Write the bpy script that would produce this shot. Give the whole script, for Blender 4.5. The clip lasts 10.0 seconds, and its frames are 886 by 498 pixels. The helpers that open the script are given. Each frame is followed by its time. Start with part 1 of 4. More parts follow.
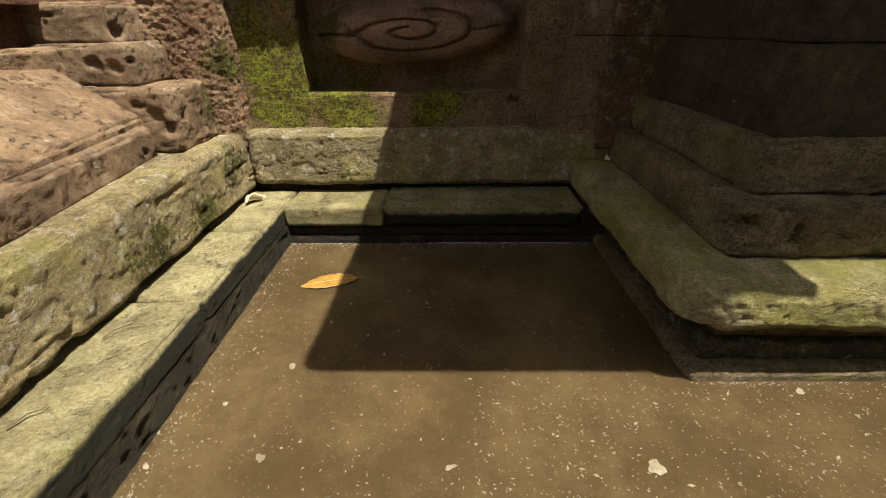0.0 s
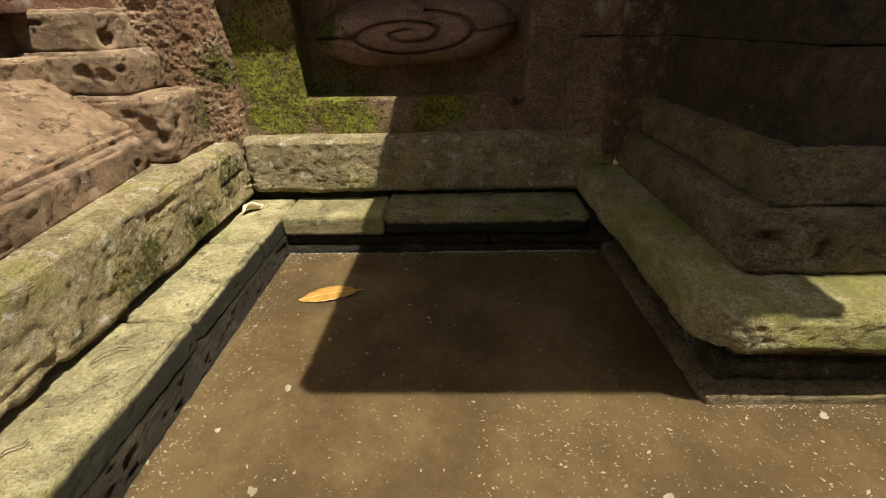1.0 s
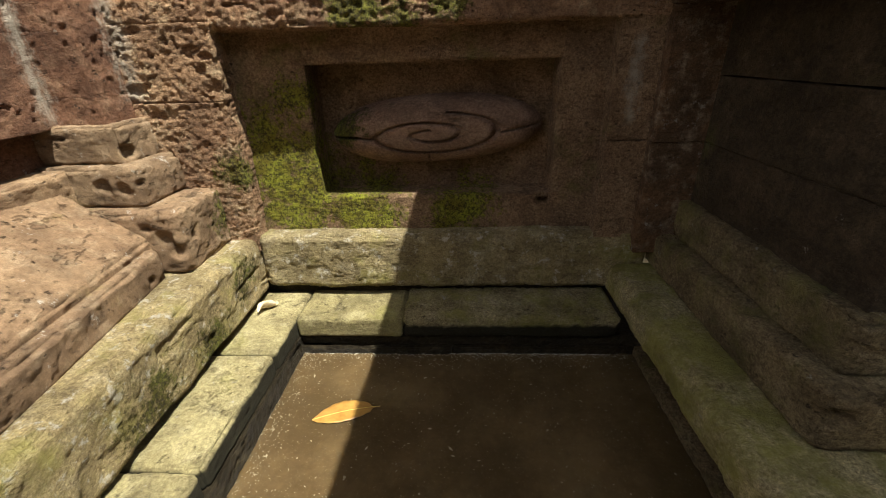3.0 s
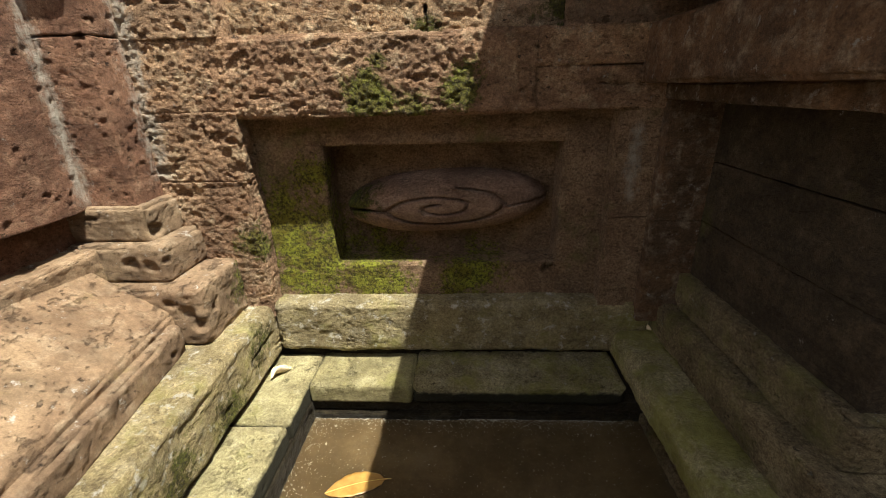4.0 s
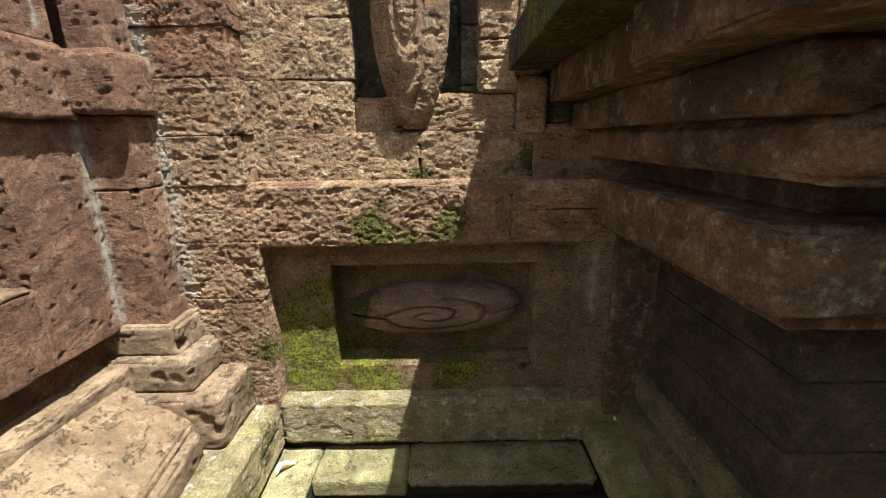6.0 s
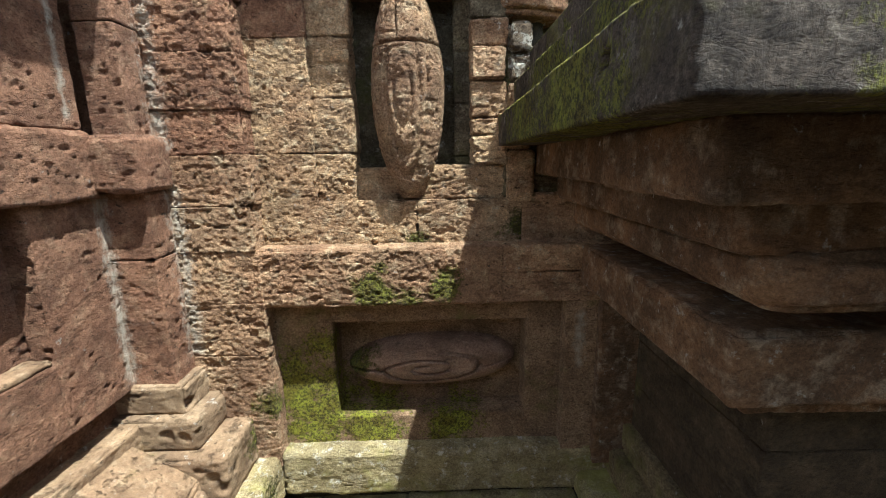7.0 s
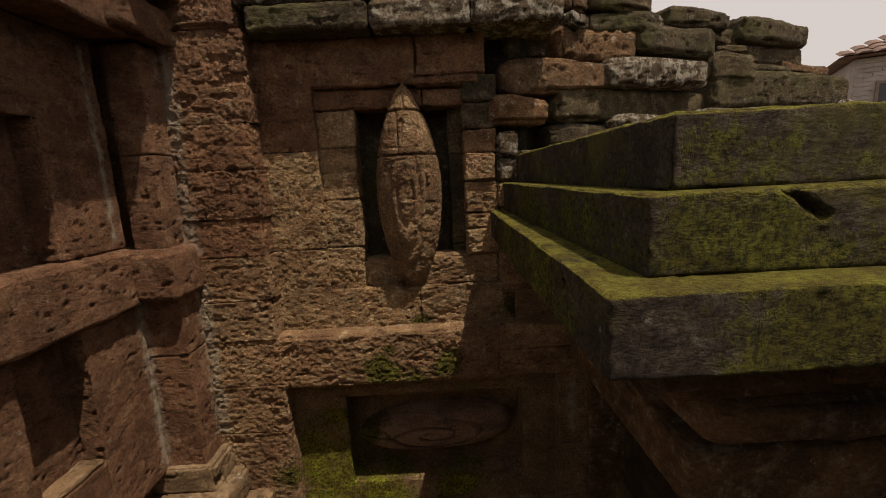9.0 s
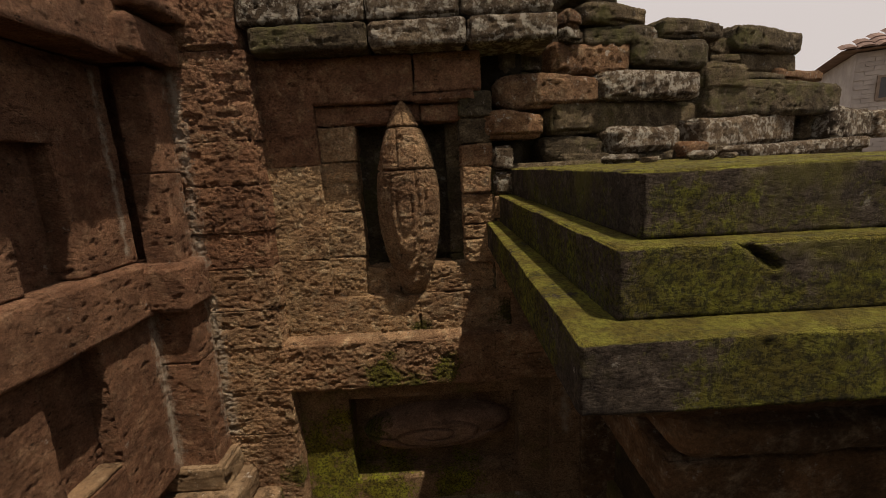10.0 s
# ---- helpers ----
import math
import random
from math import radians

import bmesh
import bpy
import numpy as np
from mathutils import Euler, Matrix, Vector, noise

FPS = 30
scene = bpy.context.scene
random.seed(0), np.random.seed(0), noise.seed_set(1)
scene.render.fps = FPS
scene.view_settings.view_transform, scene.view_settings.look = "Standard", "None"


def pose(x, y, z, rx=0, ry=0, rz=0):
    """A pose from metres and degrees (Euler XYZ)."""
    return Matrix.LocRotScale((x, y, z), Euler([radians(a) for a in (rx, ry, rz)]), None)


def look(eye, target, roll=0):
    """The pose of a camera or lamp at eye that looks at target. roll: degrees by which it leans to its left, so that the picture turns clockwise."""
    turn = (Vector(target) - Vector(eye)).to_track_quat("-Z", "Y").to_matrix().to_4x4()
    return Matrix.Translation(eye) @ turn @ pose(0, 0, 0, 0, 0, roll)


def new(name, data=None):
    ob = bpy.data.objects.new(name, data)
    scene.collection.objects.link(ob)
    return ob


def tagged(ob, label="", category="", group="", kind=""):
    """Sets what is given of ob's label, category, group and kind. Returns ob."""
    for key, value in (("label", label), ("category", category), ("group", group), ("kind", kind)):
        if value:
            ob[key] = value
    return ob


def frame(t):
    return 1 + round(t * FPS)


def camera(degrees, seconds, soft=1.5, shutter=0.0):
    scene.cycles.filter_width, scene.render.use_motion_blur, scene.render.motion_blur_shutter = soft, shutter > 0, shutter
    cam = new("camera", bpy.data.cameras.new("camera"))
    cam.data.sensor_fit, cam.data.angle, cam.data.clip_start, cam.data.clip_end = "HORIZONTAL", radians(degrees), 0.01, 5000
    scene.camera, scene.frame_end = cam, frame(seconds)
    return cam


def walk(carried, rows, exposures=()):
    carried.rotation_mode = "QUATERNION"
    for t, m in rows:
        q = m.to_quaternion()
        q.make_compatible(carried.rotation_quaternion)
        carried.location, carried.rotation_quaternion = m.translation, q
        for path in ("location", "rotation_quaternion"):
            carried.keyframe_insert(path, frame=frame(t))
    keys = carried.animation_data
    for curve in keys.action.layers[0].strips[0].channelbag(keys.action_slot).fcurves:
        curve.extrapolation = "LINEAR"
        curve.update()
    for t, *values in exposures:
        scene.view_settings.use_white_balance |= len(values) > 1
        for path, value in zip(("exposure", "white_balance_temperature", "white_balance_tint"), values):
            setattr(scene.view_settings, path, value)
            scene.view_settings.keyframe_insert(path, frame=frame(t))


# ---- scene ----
cam = camera(93.9, 10.0, soft=0.7)
PATH = [
    (0, (0.192, 0.167, 0.84), (0.175, 1.925, -0.114), -0.4),
    (0.5, (0.2, 0.187, 0.839), (0.171, 1.942, -0.12), -0.9),
    (1, (0.203, 0.235, 0.858), (0.16, 1.986, -0.108), -1.2),
    (1.5, (0.206, 0.303, 0.888), (0.144, 2.052, -0.082), -1.5),
    (2, (0.201, 0.373, 0.938), (0.122, 2.126, -0.022), -1.6),
    (2.5, (0.189, 0.416, 1.002), (0.095, 2.192, 0.088), -1.7),
    (4, (0.146, 0.432, 1.253), (0.037, 2.29, 0.522), -1.7),
    (4.5, (0.143, 0.401, 1.327), (0.044, 2.277, 0.642), -1.6),
    (5, (0.135, 0.353, 1.411), (0.06, 2.25, 0.783), -1.3),
    (5.5, (0.129, 0.311, 1.487), (0.082, 2.227, 0.914), -1.1),
    (7, (0.116, 0.204, 1.768), (0.132, 2.158, 1.343), -1.1),
    (7.5, (0.12, 0.17, 1.856), (0.138, 2.129, 1.454), -1.0),
    (8, (0.111, 0.138, 1.943), (0.133, 2.104, 1.573), -1.3),
    (8.5, (0.116, 0.103, 2.023), (0.139, 2.072, 1.675), -2.1),
    (9, (0.12, 0.068, 2.102), (0.141, 2.038, 1.757), -2.9),
    (9.5, (0.127, 0.045, 2.154), (0.145, 2.012, 1.792), -3.3),
    (10, (0.139, 0.013, 2.206), (0.151, 1.974, 1.816), -3.1),
]
walk(cam, [(t, look(eye, target, roll)) for t, eye, target, roll in PATH],
     exposures=((0.0, 1.0, 6300, 10), (2.5, 1.17, 6250, 8), (4.5, 1.36, 5900, 7), (7.0, 1.6, 5450, 4), (7.8, 1.02, 6300, 7), (8.5, 0.08, 7200, 14), (9.2, -0.44, 7600, 17), (10.0, -0.42, 7500, 18)))

# ---- light ----
SUN = Vector((0.282, -0.216, 1.0)).normalized()
world = bpy.data.worlds.new("sky")
scene.world = world
world.use_nodes = True
wn = world.node_tree
sky = wn.nodes.new("ShaderNodeTexSky")
sky.sky_type, sky.sun_disc = "NISHITA", False
sky.sun_elevation = math.asin(SUN.z)
sky.sun_rotation = math.atan2(SUN.x, SUN.y)
sky.air_density, sky.dust_density, sky.ozone_density = 1.0, 5.0, 0.6
# white haze low over the horizon, all round
coord, split = wn.nodes.new("ShaderNodeTexCoord"), wn.nodes.new("ShaderNodeSeparateXYZ")
height, haze = wn.nodes.new("ShaderNodeMapRange"), wn.nodes.new("ShaderNodeMix")
wn.links.new(coord.outputs["Generated"], split.inputs[0])
wn.links.new(split.outputs[2], height.inputs[0])
for socket, value in zip(height.inputs[1:5], (0.45, 1.0, 0.94, 0.1)):
    socket.default_value = value
haze.data_type = "RGBA"
haze.inputs[7].default_value = (18.0, 18.4, 19.2, 1)
wn.links.new(height.outputs[0], haze.inputs[0])
wn.links.new(sky.outputs[0], haze.inputs[6])
wn.nodes["Background"].inputs[1].default_value = 0.047
wn.links.new(haze.outputs[2], wn.nodes["Background"].inputs[0])
sun_data = bpy.data.lights.new("sun", "SUN")
sun_data.energy, sun_data.angle, sun_data.color = 5.0, radians(0.6), (1.0, 0.93, 0.80)
sun_lamp = new("sun", sun_data)
sun_lamp.matrix_world = look(SUN * 30, (0, 0, 0))


# ---- materials ----
class Nodes:
    """Short hand for building one node material."""

    def __init__(self, name):
        self.mat = bpy.data.materials.new(name)
        self.mat.use_nodes = True
        self.tree = self.mat.node_tree
        self.bsdf = self.tree.nodes["Principled BSDF"]
        self.pos = self.tree.nodes.new("ShaderNodeNewGeometry")

    def put(self, socket, value):
        if isinstance(value, bpy.types.NodeSocket):
            self.tree.links.new(value, socket)
        elif isinstance(value, tuple) and len(value) == 3 and socket.type == "RGBA":
            socket.default_value = (*value, 1)
        else:
            socket.default_value = value

    def math(self, op, a, b=0.0, c=0.0, clamp=False):
        n = self.tree.nodes.new("ShaderNodeMath")
        n.operation, n.use_clamp = op, clamp
        for s, v in zip(n.inputs, (a, b, c)):
            self.put(s, v)
        return n.outputs[0]

    def vec(self, op, a, b):
        n = self.tree.nodes.new("ShaderNodeVectorMath")
        n.operation = op
        self.put(n.inputs[0], a), self.put(n.inputs[1], b)
        return n.outputs["Value"] if op == "DISTANCE" else n.outputs[0]

    def noise(self, scale, detail=4, rough=0.6, stretch=(1, 1, 1), shift=(0, 0, 0)):
        m = self.vec("MULTIPLY_ADD", self.pos.outputs["Position"], stretch)
        self.put(m.node.inputs[2], shift)
        n = self.tree.nodes.new("ShaderNodeTexNoise")
        self.put(n.inputs["Vector"], m)
        self.put(n.inputs["Scale"], scale), self.put(n.inputs["Detail"], detail), self.put(n.inputs["Roughness"], rough)
        return n.outputs["Fac"]

    def cells(self, scale, stretch=(1, 1, 1), feature="F1"):
        n = self.tree.nodes.new("ShaderNodeTexVoronoi")
        n.feature = feature
        self.put(n.inputs["Vector"], self.vec("MULTIPLY", self.pos.outputs["Position"], stretch))
        self.put(n.inputs["Scale"], scale)
        return n.outputs["Distance"]

    def ramp(self, x, a, b, lo=0.0, hi=1.0):
        n = self.tree.nodes.new("ShaderNodeMapRange")
        n.interpolation_type = "SMOOTHSTEP"
        for s, v in zip(n.inputs, (x, a, b, lo, hi)):
            self.put(s, v)
        return n.outputs[0]

    def mix(self, f, a, b, blend="MIX"):
        n = self.tree.nodes.new("ShaderNodeMix")
        n.data_type, n.blend_type = "RGBA", blend
        self.put(n.inputs[0], f), self.put(n.inputs[6], a), self.put(n.inputs[7], b)
        return n.outputs[2]

    def bump(self, height, strength, distance, below=None):
        n = self.tree.nodes.new("ShaderNodeBump")
        self.put(n.inputs["Strength"], strength), self.put(n.inputs["Distance"], distance), self.put(n.inputs["Height"], height)
        if below is not None:
            self.put(n.inputs["Normal"], below)
        return n.outputs[0]


GREEN, OLIVE = (0.125, 0.135, 0.014), (0.105, 0.105, 0.028)


def stone(name, c1, c2, c3, moss=(), algae=0.0, lichen=0.0, top_moss=0.0, pits=1.0, rough=0.9, moss_col=GREEN, algae_col=OLIVE, lime=(), grit=1.0, dark_below=None, sunlit_top_col=None, tint=0.4):
    """Volcanic tuff: three tones, pores with painted shade, pale lichen, moss in patches (x, y, z, radius), algae film,
    moss on top faces painted sunlit.
    """
    k = Nodes(name)
    info = k.tree.nodes.new("ShaderNodeObjectInfo").outputs["Random"]
    big, mid, fine = k.noise(3.1, 5, 0.62), k.noise(17, 5, 0.65), k.noise(95, 3, 0.7)
    col = k.mix(k.ramp(big, 0.36, 0.64), c1, c2)
    col = k.mix(k.ramp(mid, 0.48, 0.72, 0, 0.75), col, c3)
    col = k.mix(tint, col, k.mix(1.0, col, k.mix(info, (0.82, 0.82, 0.84), (1.14, 1.07, 1.0)), "MULTIPLY"))
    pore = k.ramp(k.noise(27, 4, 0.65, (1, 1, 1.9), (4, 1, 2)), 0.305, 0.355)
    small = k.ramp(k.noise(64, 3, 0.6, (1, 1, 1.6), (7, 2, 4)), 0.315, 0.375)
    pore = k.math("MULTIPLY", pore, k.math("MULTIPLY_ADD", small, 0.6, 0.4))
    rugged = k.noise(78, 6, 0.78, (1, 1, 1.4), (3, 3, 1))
    # pores, gouges and low grain darkened: shade in the hollows put into the colour
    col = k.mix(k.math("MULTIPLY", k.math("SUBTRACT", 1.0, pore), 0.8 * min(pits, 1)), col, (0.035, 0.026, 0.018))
    gouge = k.ramp(k.noise(13, 6, 0.72, (1, 1, 2.6), (8, 4, 6)), 0.37, 0.42)
    col = k.mix(k.math("MULTIPLY", k.math("SUBTRACT", 1.0, gouge), 0.55 * min(pits, 1)), col, k.mix(1.0, col, (0.36, 0.31, 0.27), "MULTIPLY"))
    col = k.mix(k.ramp(rugged, 0.52, 0.36, 0.0, 0.75 * grit), col, k.mix(1.0, col, (0.45, 0.40, 0.36), "MULTIPLY"))
    col = k.mix(k.ramp(fine, 0.47, 0.58, 0.0, min(0.5, 0.2 + 0.25 * grit)), col, k.mix(1.0, col, (0.48, 0.45, 0.43), "MULTIPLY"))
    col = k.mix(k.ramp(fine, 0.45, 0.32, 0.0, min(0.5, 0.2 + 0.25 * grit)), col, k.mix(1.0, col, (1.5, 1.48, 1.42), "MULTIPLY"))
    micro = k.noise(250, 3, 0.8, (1, 1, 1.2), (2, 6, 8))
    col = k.mix(min(0.7, 0.25 + 0.35 * grit), col, k.mix(1.0, col, k.mix(k.ramp(micro, 0.36, 0.62), (1.32, 1.30, 1.26), (0.66, 0.64, 0.62)), "MULTIPLY"))
    blotch = k.noise(7.5, 6, 0.7, (1, 1, 1.3), (5, 9, 2))
    col = k.mix(1.0, col, k.mix(k.ramp(blotch, 0.36, 0.64), (0.74, 0.72, 0.70), (1.22, 1.21, 1.18)), "MULTIPLY")
    if lichen:
        spots = k.ramp(k.noise(21, 6, 0.75, (1, 1, 1), (9, 3, 7)), 0.66 - 0.14 * lichen, 0.74 - 0.12 * lichen, 0, 0.75)
        col = k.mix(spots, col, (0.74, 0.70, 0.59) if lichen > 0.5 else (0.48, 0.45, 0.39))
    grown = upper = None
    if algae:
        film = k.ramp(k.noise(4.3, 5, 0.7, (1, 1, 1), (2, 8, 5)), 0.62 - 0.34 * algae, 0.80 - 0.30 * algae, 0, min(0.9, 0.45 + 0.5 * algae))
        col = k.mix(film, col, k.mix(k.ramp(mid, 0.35, 0.65), algae_col, tuple(1.5 * c for c in algae_col)))
    for x, y, w, z0, z1 in lime:
        flat = k.vec("MULTIPLY", k.pos.outputs["Position"], (1, 1, 0))
        d = k.math("DIVIDE", k.vec("DISTANCE", flat, (x, y, 0)), w)
        sep = k.tree.nodes.new("ShaderNodeSeparateXYZ")
        k.put(sep.inputs[0], k.pos.outputs["Position"])
        ends = k.math("MULTIPLY", k.ramp(sep.outputs[2], z0, z0 + 0.04), k.ramp(sep.outputs[2], z1 + 0.04, z1))
        f = k.math("ADD", k.math("SUBTRACT", 1.0, d), k.math("MULTIPLY", k.math("SUBTRACT", k.noise(38, 5, 0.75, (1, 1, 0.6), (x, y, 3)), 0.5), 3.2))
        col = k.mix(k.math("MULTIPLY", k.ramp(f, 0.0, 1.3, 0, 0.75), ends), col, (0.58, 0.53, 0.43))
    speck = k.noise(52, 5, 0.8, (1, 1, 1), (1, 5, 3))
    edge = k.noise(9, 4, 0.7, (1, 1, 1), (6, 2, 9))
    for x, y, z, r in moss:
        d = k.math("DIVIDE", k.vec("DISTANCE", k.pos.outputs["Position"], (x, y, z)), r)
        f = k.math("ADD", k.math("SUBTRACT", 1.0, d), k.math("MULTIPLY", k.math("SUBTRACT", edge, 0.5), 2.2))
        f = k.math("ADD", f, k.math("MULTIPLY", k.math("SUBTRACT", speck, 0.5), 2.3))
        f = k.ramp(f, 0.1, 0.65)
        grown = f if grown is None else k.math("MAXIMUM", grown, f)
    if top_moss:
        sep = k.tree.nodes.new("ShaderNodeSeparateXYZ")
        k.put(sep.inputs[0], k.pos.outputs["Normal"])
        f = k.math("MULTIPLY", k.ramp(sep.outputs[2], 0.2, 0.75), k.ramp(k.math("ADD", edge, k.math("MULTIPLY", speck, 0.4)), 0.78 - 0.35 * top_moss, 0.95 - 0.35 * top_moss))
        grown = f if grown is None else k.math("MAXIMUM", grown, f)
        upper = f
    # near-black below a given height, with a ragged upper edge
    if dark_below is not None:
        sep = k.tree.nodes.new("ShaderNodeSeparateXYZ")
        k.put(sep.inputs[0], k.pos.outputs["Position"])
        f = k.ramp(k.math("MULTIPLY_ADD", edge, 0.04, sep.outputs[2]), dark_below + 0.036, dark_below + 0.018)
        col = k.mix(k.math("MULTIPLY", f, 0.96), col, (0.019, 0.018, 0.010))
    height = k.math("ADD", k.math("MULTIPLY_ADD", gouge, 0.9 * pits, k.math("MULTIPLY", pore, 1.3 * pits)), k.math("ADD", k.math("MULTIPLY", fine, 0.35 * grit), k.math("ADD", k.math("MULTIPLY", rugged, 2.2 * grit), k.math("MULTIPLY_ADD", micro, -0.35, k.math("MULTIPLY", mid, 0.5)))))
    if grown is not None:
        fuzz = k.noise(85, 5, 0.85)
        col = k.mix(k.math("MULTIPLY", grown, 0.93), col, k.mix(k.ramp(fuzz, 0.42, 0.57), k.mix(0.8, moss_col, (0.028, 0.032, 0.008)), tuple(1.3 * c for c in moss_col)))
        # moss on top faces drawn lighter: sunlight put into its colour
        if sunlit_top_col:
            col = k.mix(k.math("MULTIPLY", upper, 0.9), col, k.mix(k.ramp(fuzz, 0.36, 0.60), tuple(0.5 * c for c in sunlit_top_col), sunlit_top_col))
        tone = k.ramp(k.noise(13, 5, 0.7, (1, 1, 1), (3, 7, 1)), 0.36, 0.60)
        col = k.mix(k.math("MULTIPLY", grown, tone), col, k.mix(1.0, col, (0.62, 0.52, 0.62), "MULTIPLY"))
        height = k.math("ADD", height, k.math("MULTIPLY", grown, k.math("MULTIPLY_ADD", fuzz, 1.2, 0.4)))
    k.put(k.bsdf.inputs["Base Color"], col)
    k.put(k.bsdf.inputs["Roughness"], rough)
    k.put(k.bsdf.inputs["Specular IOR Level"], 0.25)
    k.put(k.bsdf.inputs["Normal"], k.bump(height, 1.0, 0.017))
    return k.mat


def plain(name, c1, c2, scale, rough=0.7, bump=0.4, spec=0.3):
    k = Nodes(name)
    n = k.noise(scale, 5, 0.65)
    k.put(k.bsdf.inputs["Base Color"], k.mix(k.ramp(n, 0.3, 0.7), c1, c2))
    k.put(k.bsdf.inputs["Roughness"], rough), k.put(k.bsdf.inputs["Specular IOR Level"], spec)
    k.put(k.bsdf.inputs["Normal"], k.bump(n, bump, 0.01))
    return k.mat


RED1, RED2, RED3 = (0.235, 0.124, 0.077), (0.325, 0.182, 0.114), (0.44, 0.283, 0.185)
MOULD = (0.27, 0.25, 0.055)
LIME = ((-1.108, 1.705, 0.036, 0.9, 1.64), (-0.925, 1.85, 0.05, 0.95, 1.66), (-0.935, 1.85, 0.045, 1.80, 2.62), (-1.112, 1.66, 0.022, 1.9, 2.6))
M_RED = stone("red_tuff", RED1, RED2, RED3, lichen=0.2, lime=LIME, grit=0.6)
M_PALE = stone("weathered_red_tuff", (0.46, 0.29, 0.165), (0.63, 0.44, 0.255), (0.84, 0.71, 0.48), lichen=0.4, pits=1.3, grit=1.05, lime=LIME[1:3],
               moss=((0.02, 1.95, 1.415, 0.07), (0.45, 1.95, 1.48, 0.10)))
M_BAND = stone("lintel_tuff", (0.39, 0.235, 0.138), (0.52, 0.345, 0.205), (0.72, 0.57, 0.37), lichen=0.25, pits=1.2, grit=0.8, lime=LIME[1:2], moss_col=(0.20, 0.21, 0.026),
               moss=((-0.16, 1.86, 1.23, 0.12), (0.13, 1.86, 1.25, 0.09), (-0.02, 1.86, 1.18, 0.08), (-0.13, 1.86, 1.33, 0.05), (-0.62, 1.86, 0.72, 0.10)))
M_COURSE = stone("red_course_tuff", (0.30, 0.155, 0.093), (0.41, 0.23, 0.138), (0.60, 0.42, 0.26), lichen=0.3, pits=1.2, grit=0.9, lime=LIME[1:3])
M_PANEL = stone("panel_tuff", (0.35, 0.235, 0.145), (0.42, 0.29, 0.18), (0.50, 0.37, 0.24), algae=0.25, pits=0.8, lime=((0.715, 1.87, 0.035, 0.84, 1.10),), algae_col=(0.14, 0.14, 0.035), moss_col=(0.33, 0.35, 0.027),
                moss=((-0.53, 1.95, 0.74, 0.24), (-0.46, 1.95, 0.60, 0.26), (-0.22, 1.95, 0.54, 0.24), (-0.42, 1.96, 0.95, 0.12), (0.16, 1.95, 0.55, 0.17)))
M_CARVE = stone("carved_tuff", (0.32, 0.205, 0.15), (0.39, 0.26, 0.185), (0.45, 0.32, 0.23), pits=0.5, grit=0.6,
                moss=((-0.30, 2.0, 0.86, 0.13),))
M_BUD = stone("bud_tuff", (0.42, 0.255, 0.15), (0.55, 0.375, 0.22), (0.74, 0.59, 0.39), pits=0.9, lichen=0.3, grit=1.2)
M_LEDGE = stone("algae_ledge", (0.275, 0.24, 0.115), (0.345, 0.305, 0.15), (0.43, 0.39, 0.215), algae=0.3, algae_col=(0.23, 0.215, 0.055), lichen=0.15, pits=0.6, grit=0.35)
M_LEDGE_DAMP = stone("damp_ledge", (0.37, 0.325, 0.165), (0.46, 0.415, 0.22), (0.56, 0.515, 0.31), algae=0.2, algae_col=(0.23, 0.215, 0.055), lichen=0.15, pits=0.6, grit=0.5, dark_below=0.178)
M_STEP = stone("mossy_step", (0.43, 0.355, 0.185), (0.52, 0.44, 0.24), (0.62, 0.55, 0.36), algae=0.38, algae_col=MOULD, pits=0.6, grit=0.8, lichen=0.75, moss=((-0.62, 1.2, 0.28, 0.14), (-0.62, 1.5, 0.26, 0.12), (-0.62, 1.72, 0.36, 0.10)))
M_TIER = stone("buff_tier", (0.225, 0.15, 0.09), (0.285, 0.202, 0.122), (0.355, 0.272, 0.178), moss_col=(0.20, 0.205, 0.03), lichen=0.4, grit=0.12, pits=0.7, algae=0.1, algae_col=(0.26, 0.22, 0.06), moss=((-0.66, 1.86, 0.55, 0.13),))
# wet foot stones; the near-black also paints the shade in gaps
M_WET_SHADE = stone("wet_and_shade_stone", (0.042, 0.035, 0.021), (0.064, 0.053, 0.032), (0.14, 0.118, 0.073), pits=1.0, rough=0.45)
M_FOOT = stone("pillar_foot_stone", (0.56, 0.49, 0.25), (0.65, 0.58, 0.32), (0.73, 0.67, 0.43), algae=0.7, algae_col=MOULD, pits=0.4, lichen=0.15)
# darker than M_FOOT: shade on the upper tiers put into the colour
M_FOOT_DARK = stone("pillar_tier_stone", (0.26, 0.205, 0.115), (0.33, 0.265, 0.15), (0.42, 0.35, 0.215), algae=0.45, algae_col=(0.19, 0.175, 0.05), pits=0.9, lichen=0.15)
# algae-green ledge in shade, its colour lightened in place of skylight
M_LEDGE_SHADE = stone("green_ledge", (0.43, 0.37, 0.20), (0.54, 0.475, 0.27), (0.64, 0.58, 0.38), algae=0.6, algae_col=MOULD, pits=0.9, lichen=0.3, dark_below=0.168)
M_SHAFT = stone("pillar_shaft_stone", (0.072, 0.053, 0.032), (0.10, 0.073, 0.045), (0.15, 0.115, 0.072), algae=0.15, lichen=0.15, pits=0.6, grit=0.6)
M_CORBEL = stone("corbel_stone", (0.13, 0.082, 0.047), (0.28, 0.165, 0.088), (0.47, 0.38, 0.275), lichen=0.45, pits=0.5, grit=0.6)
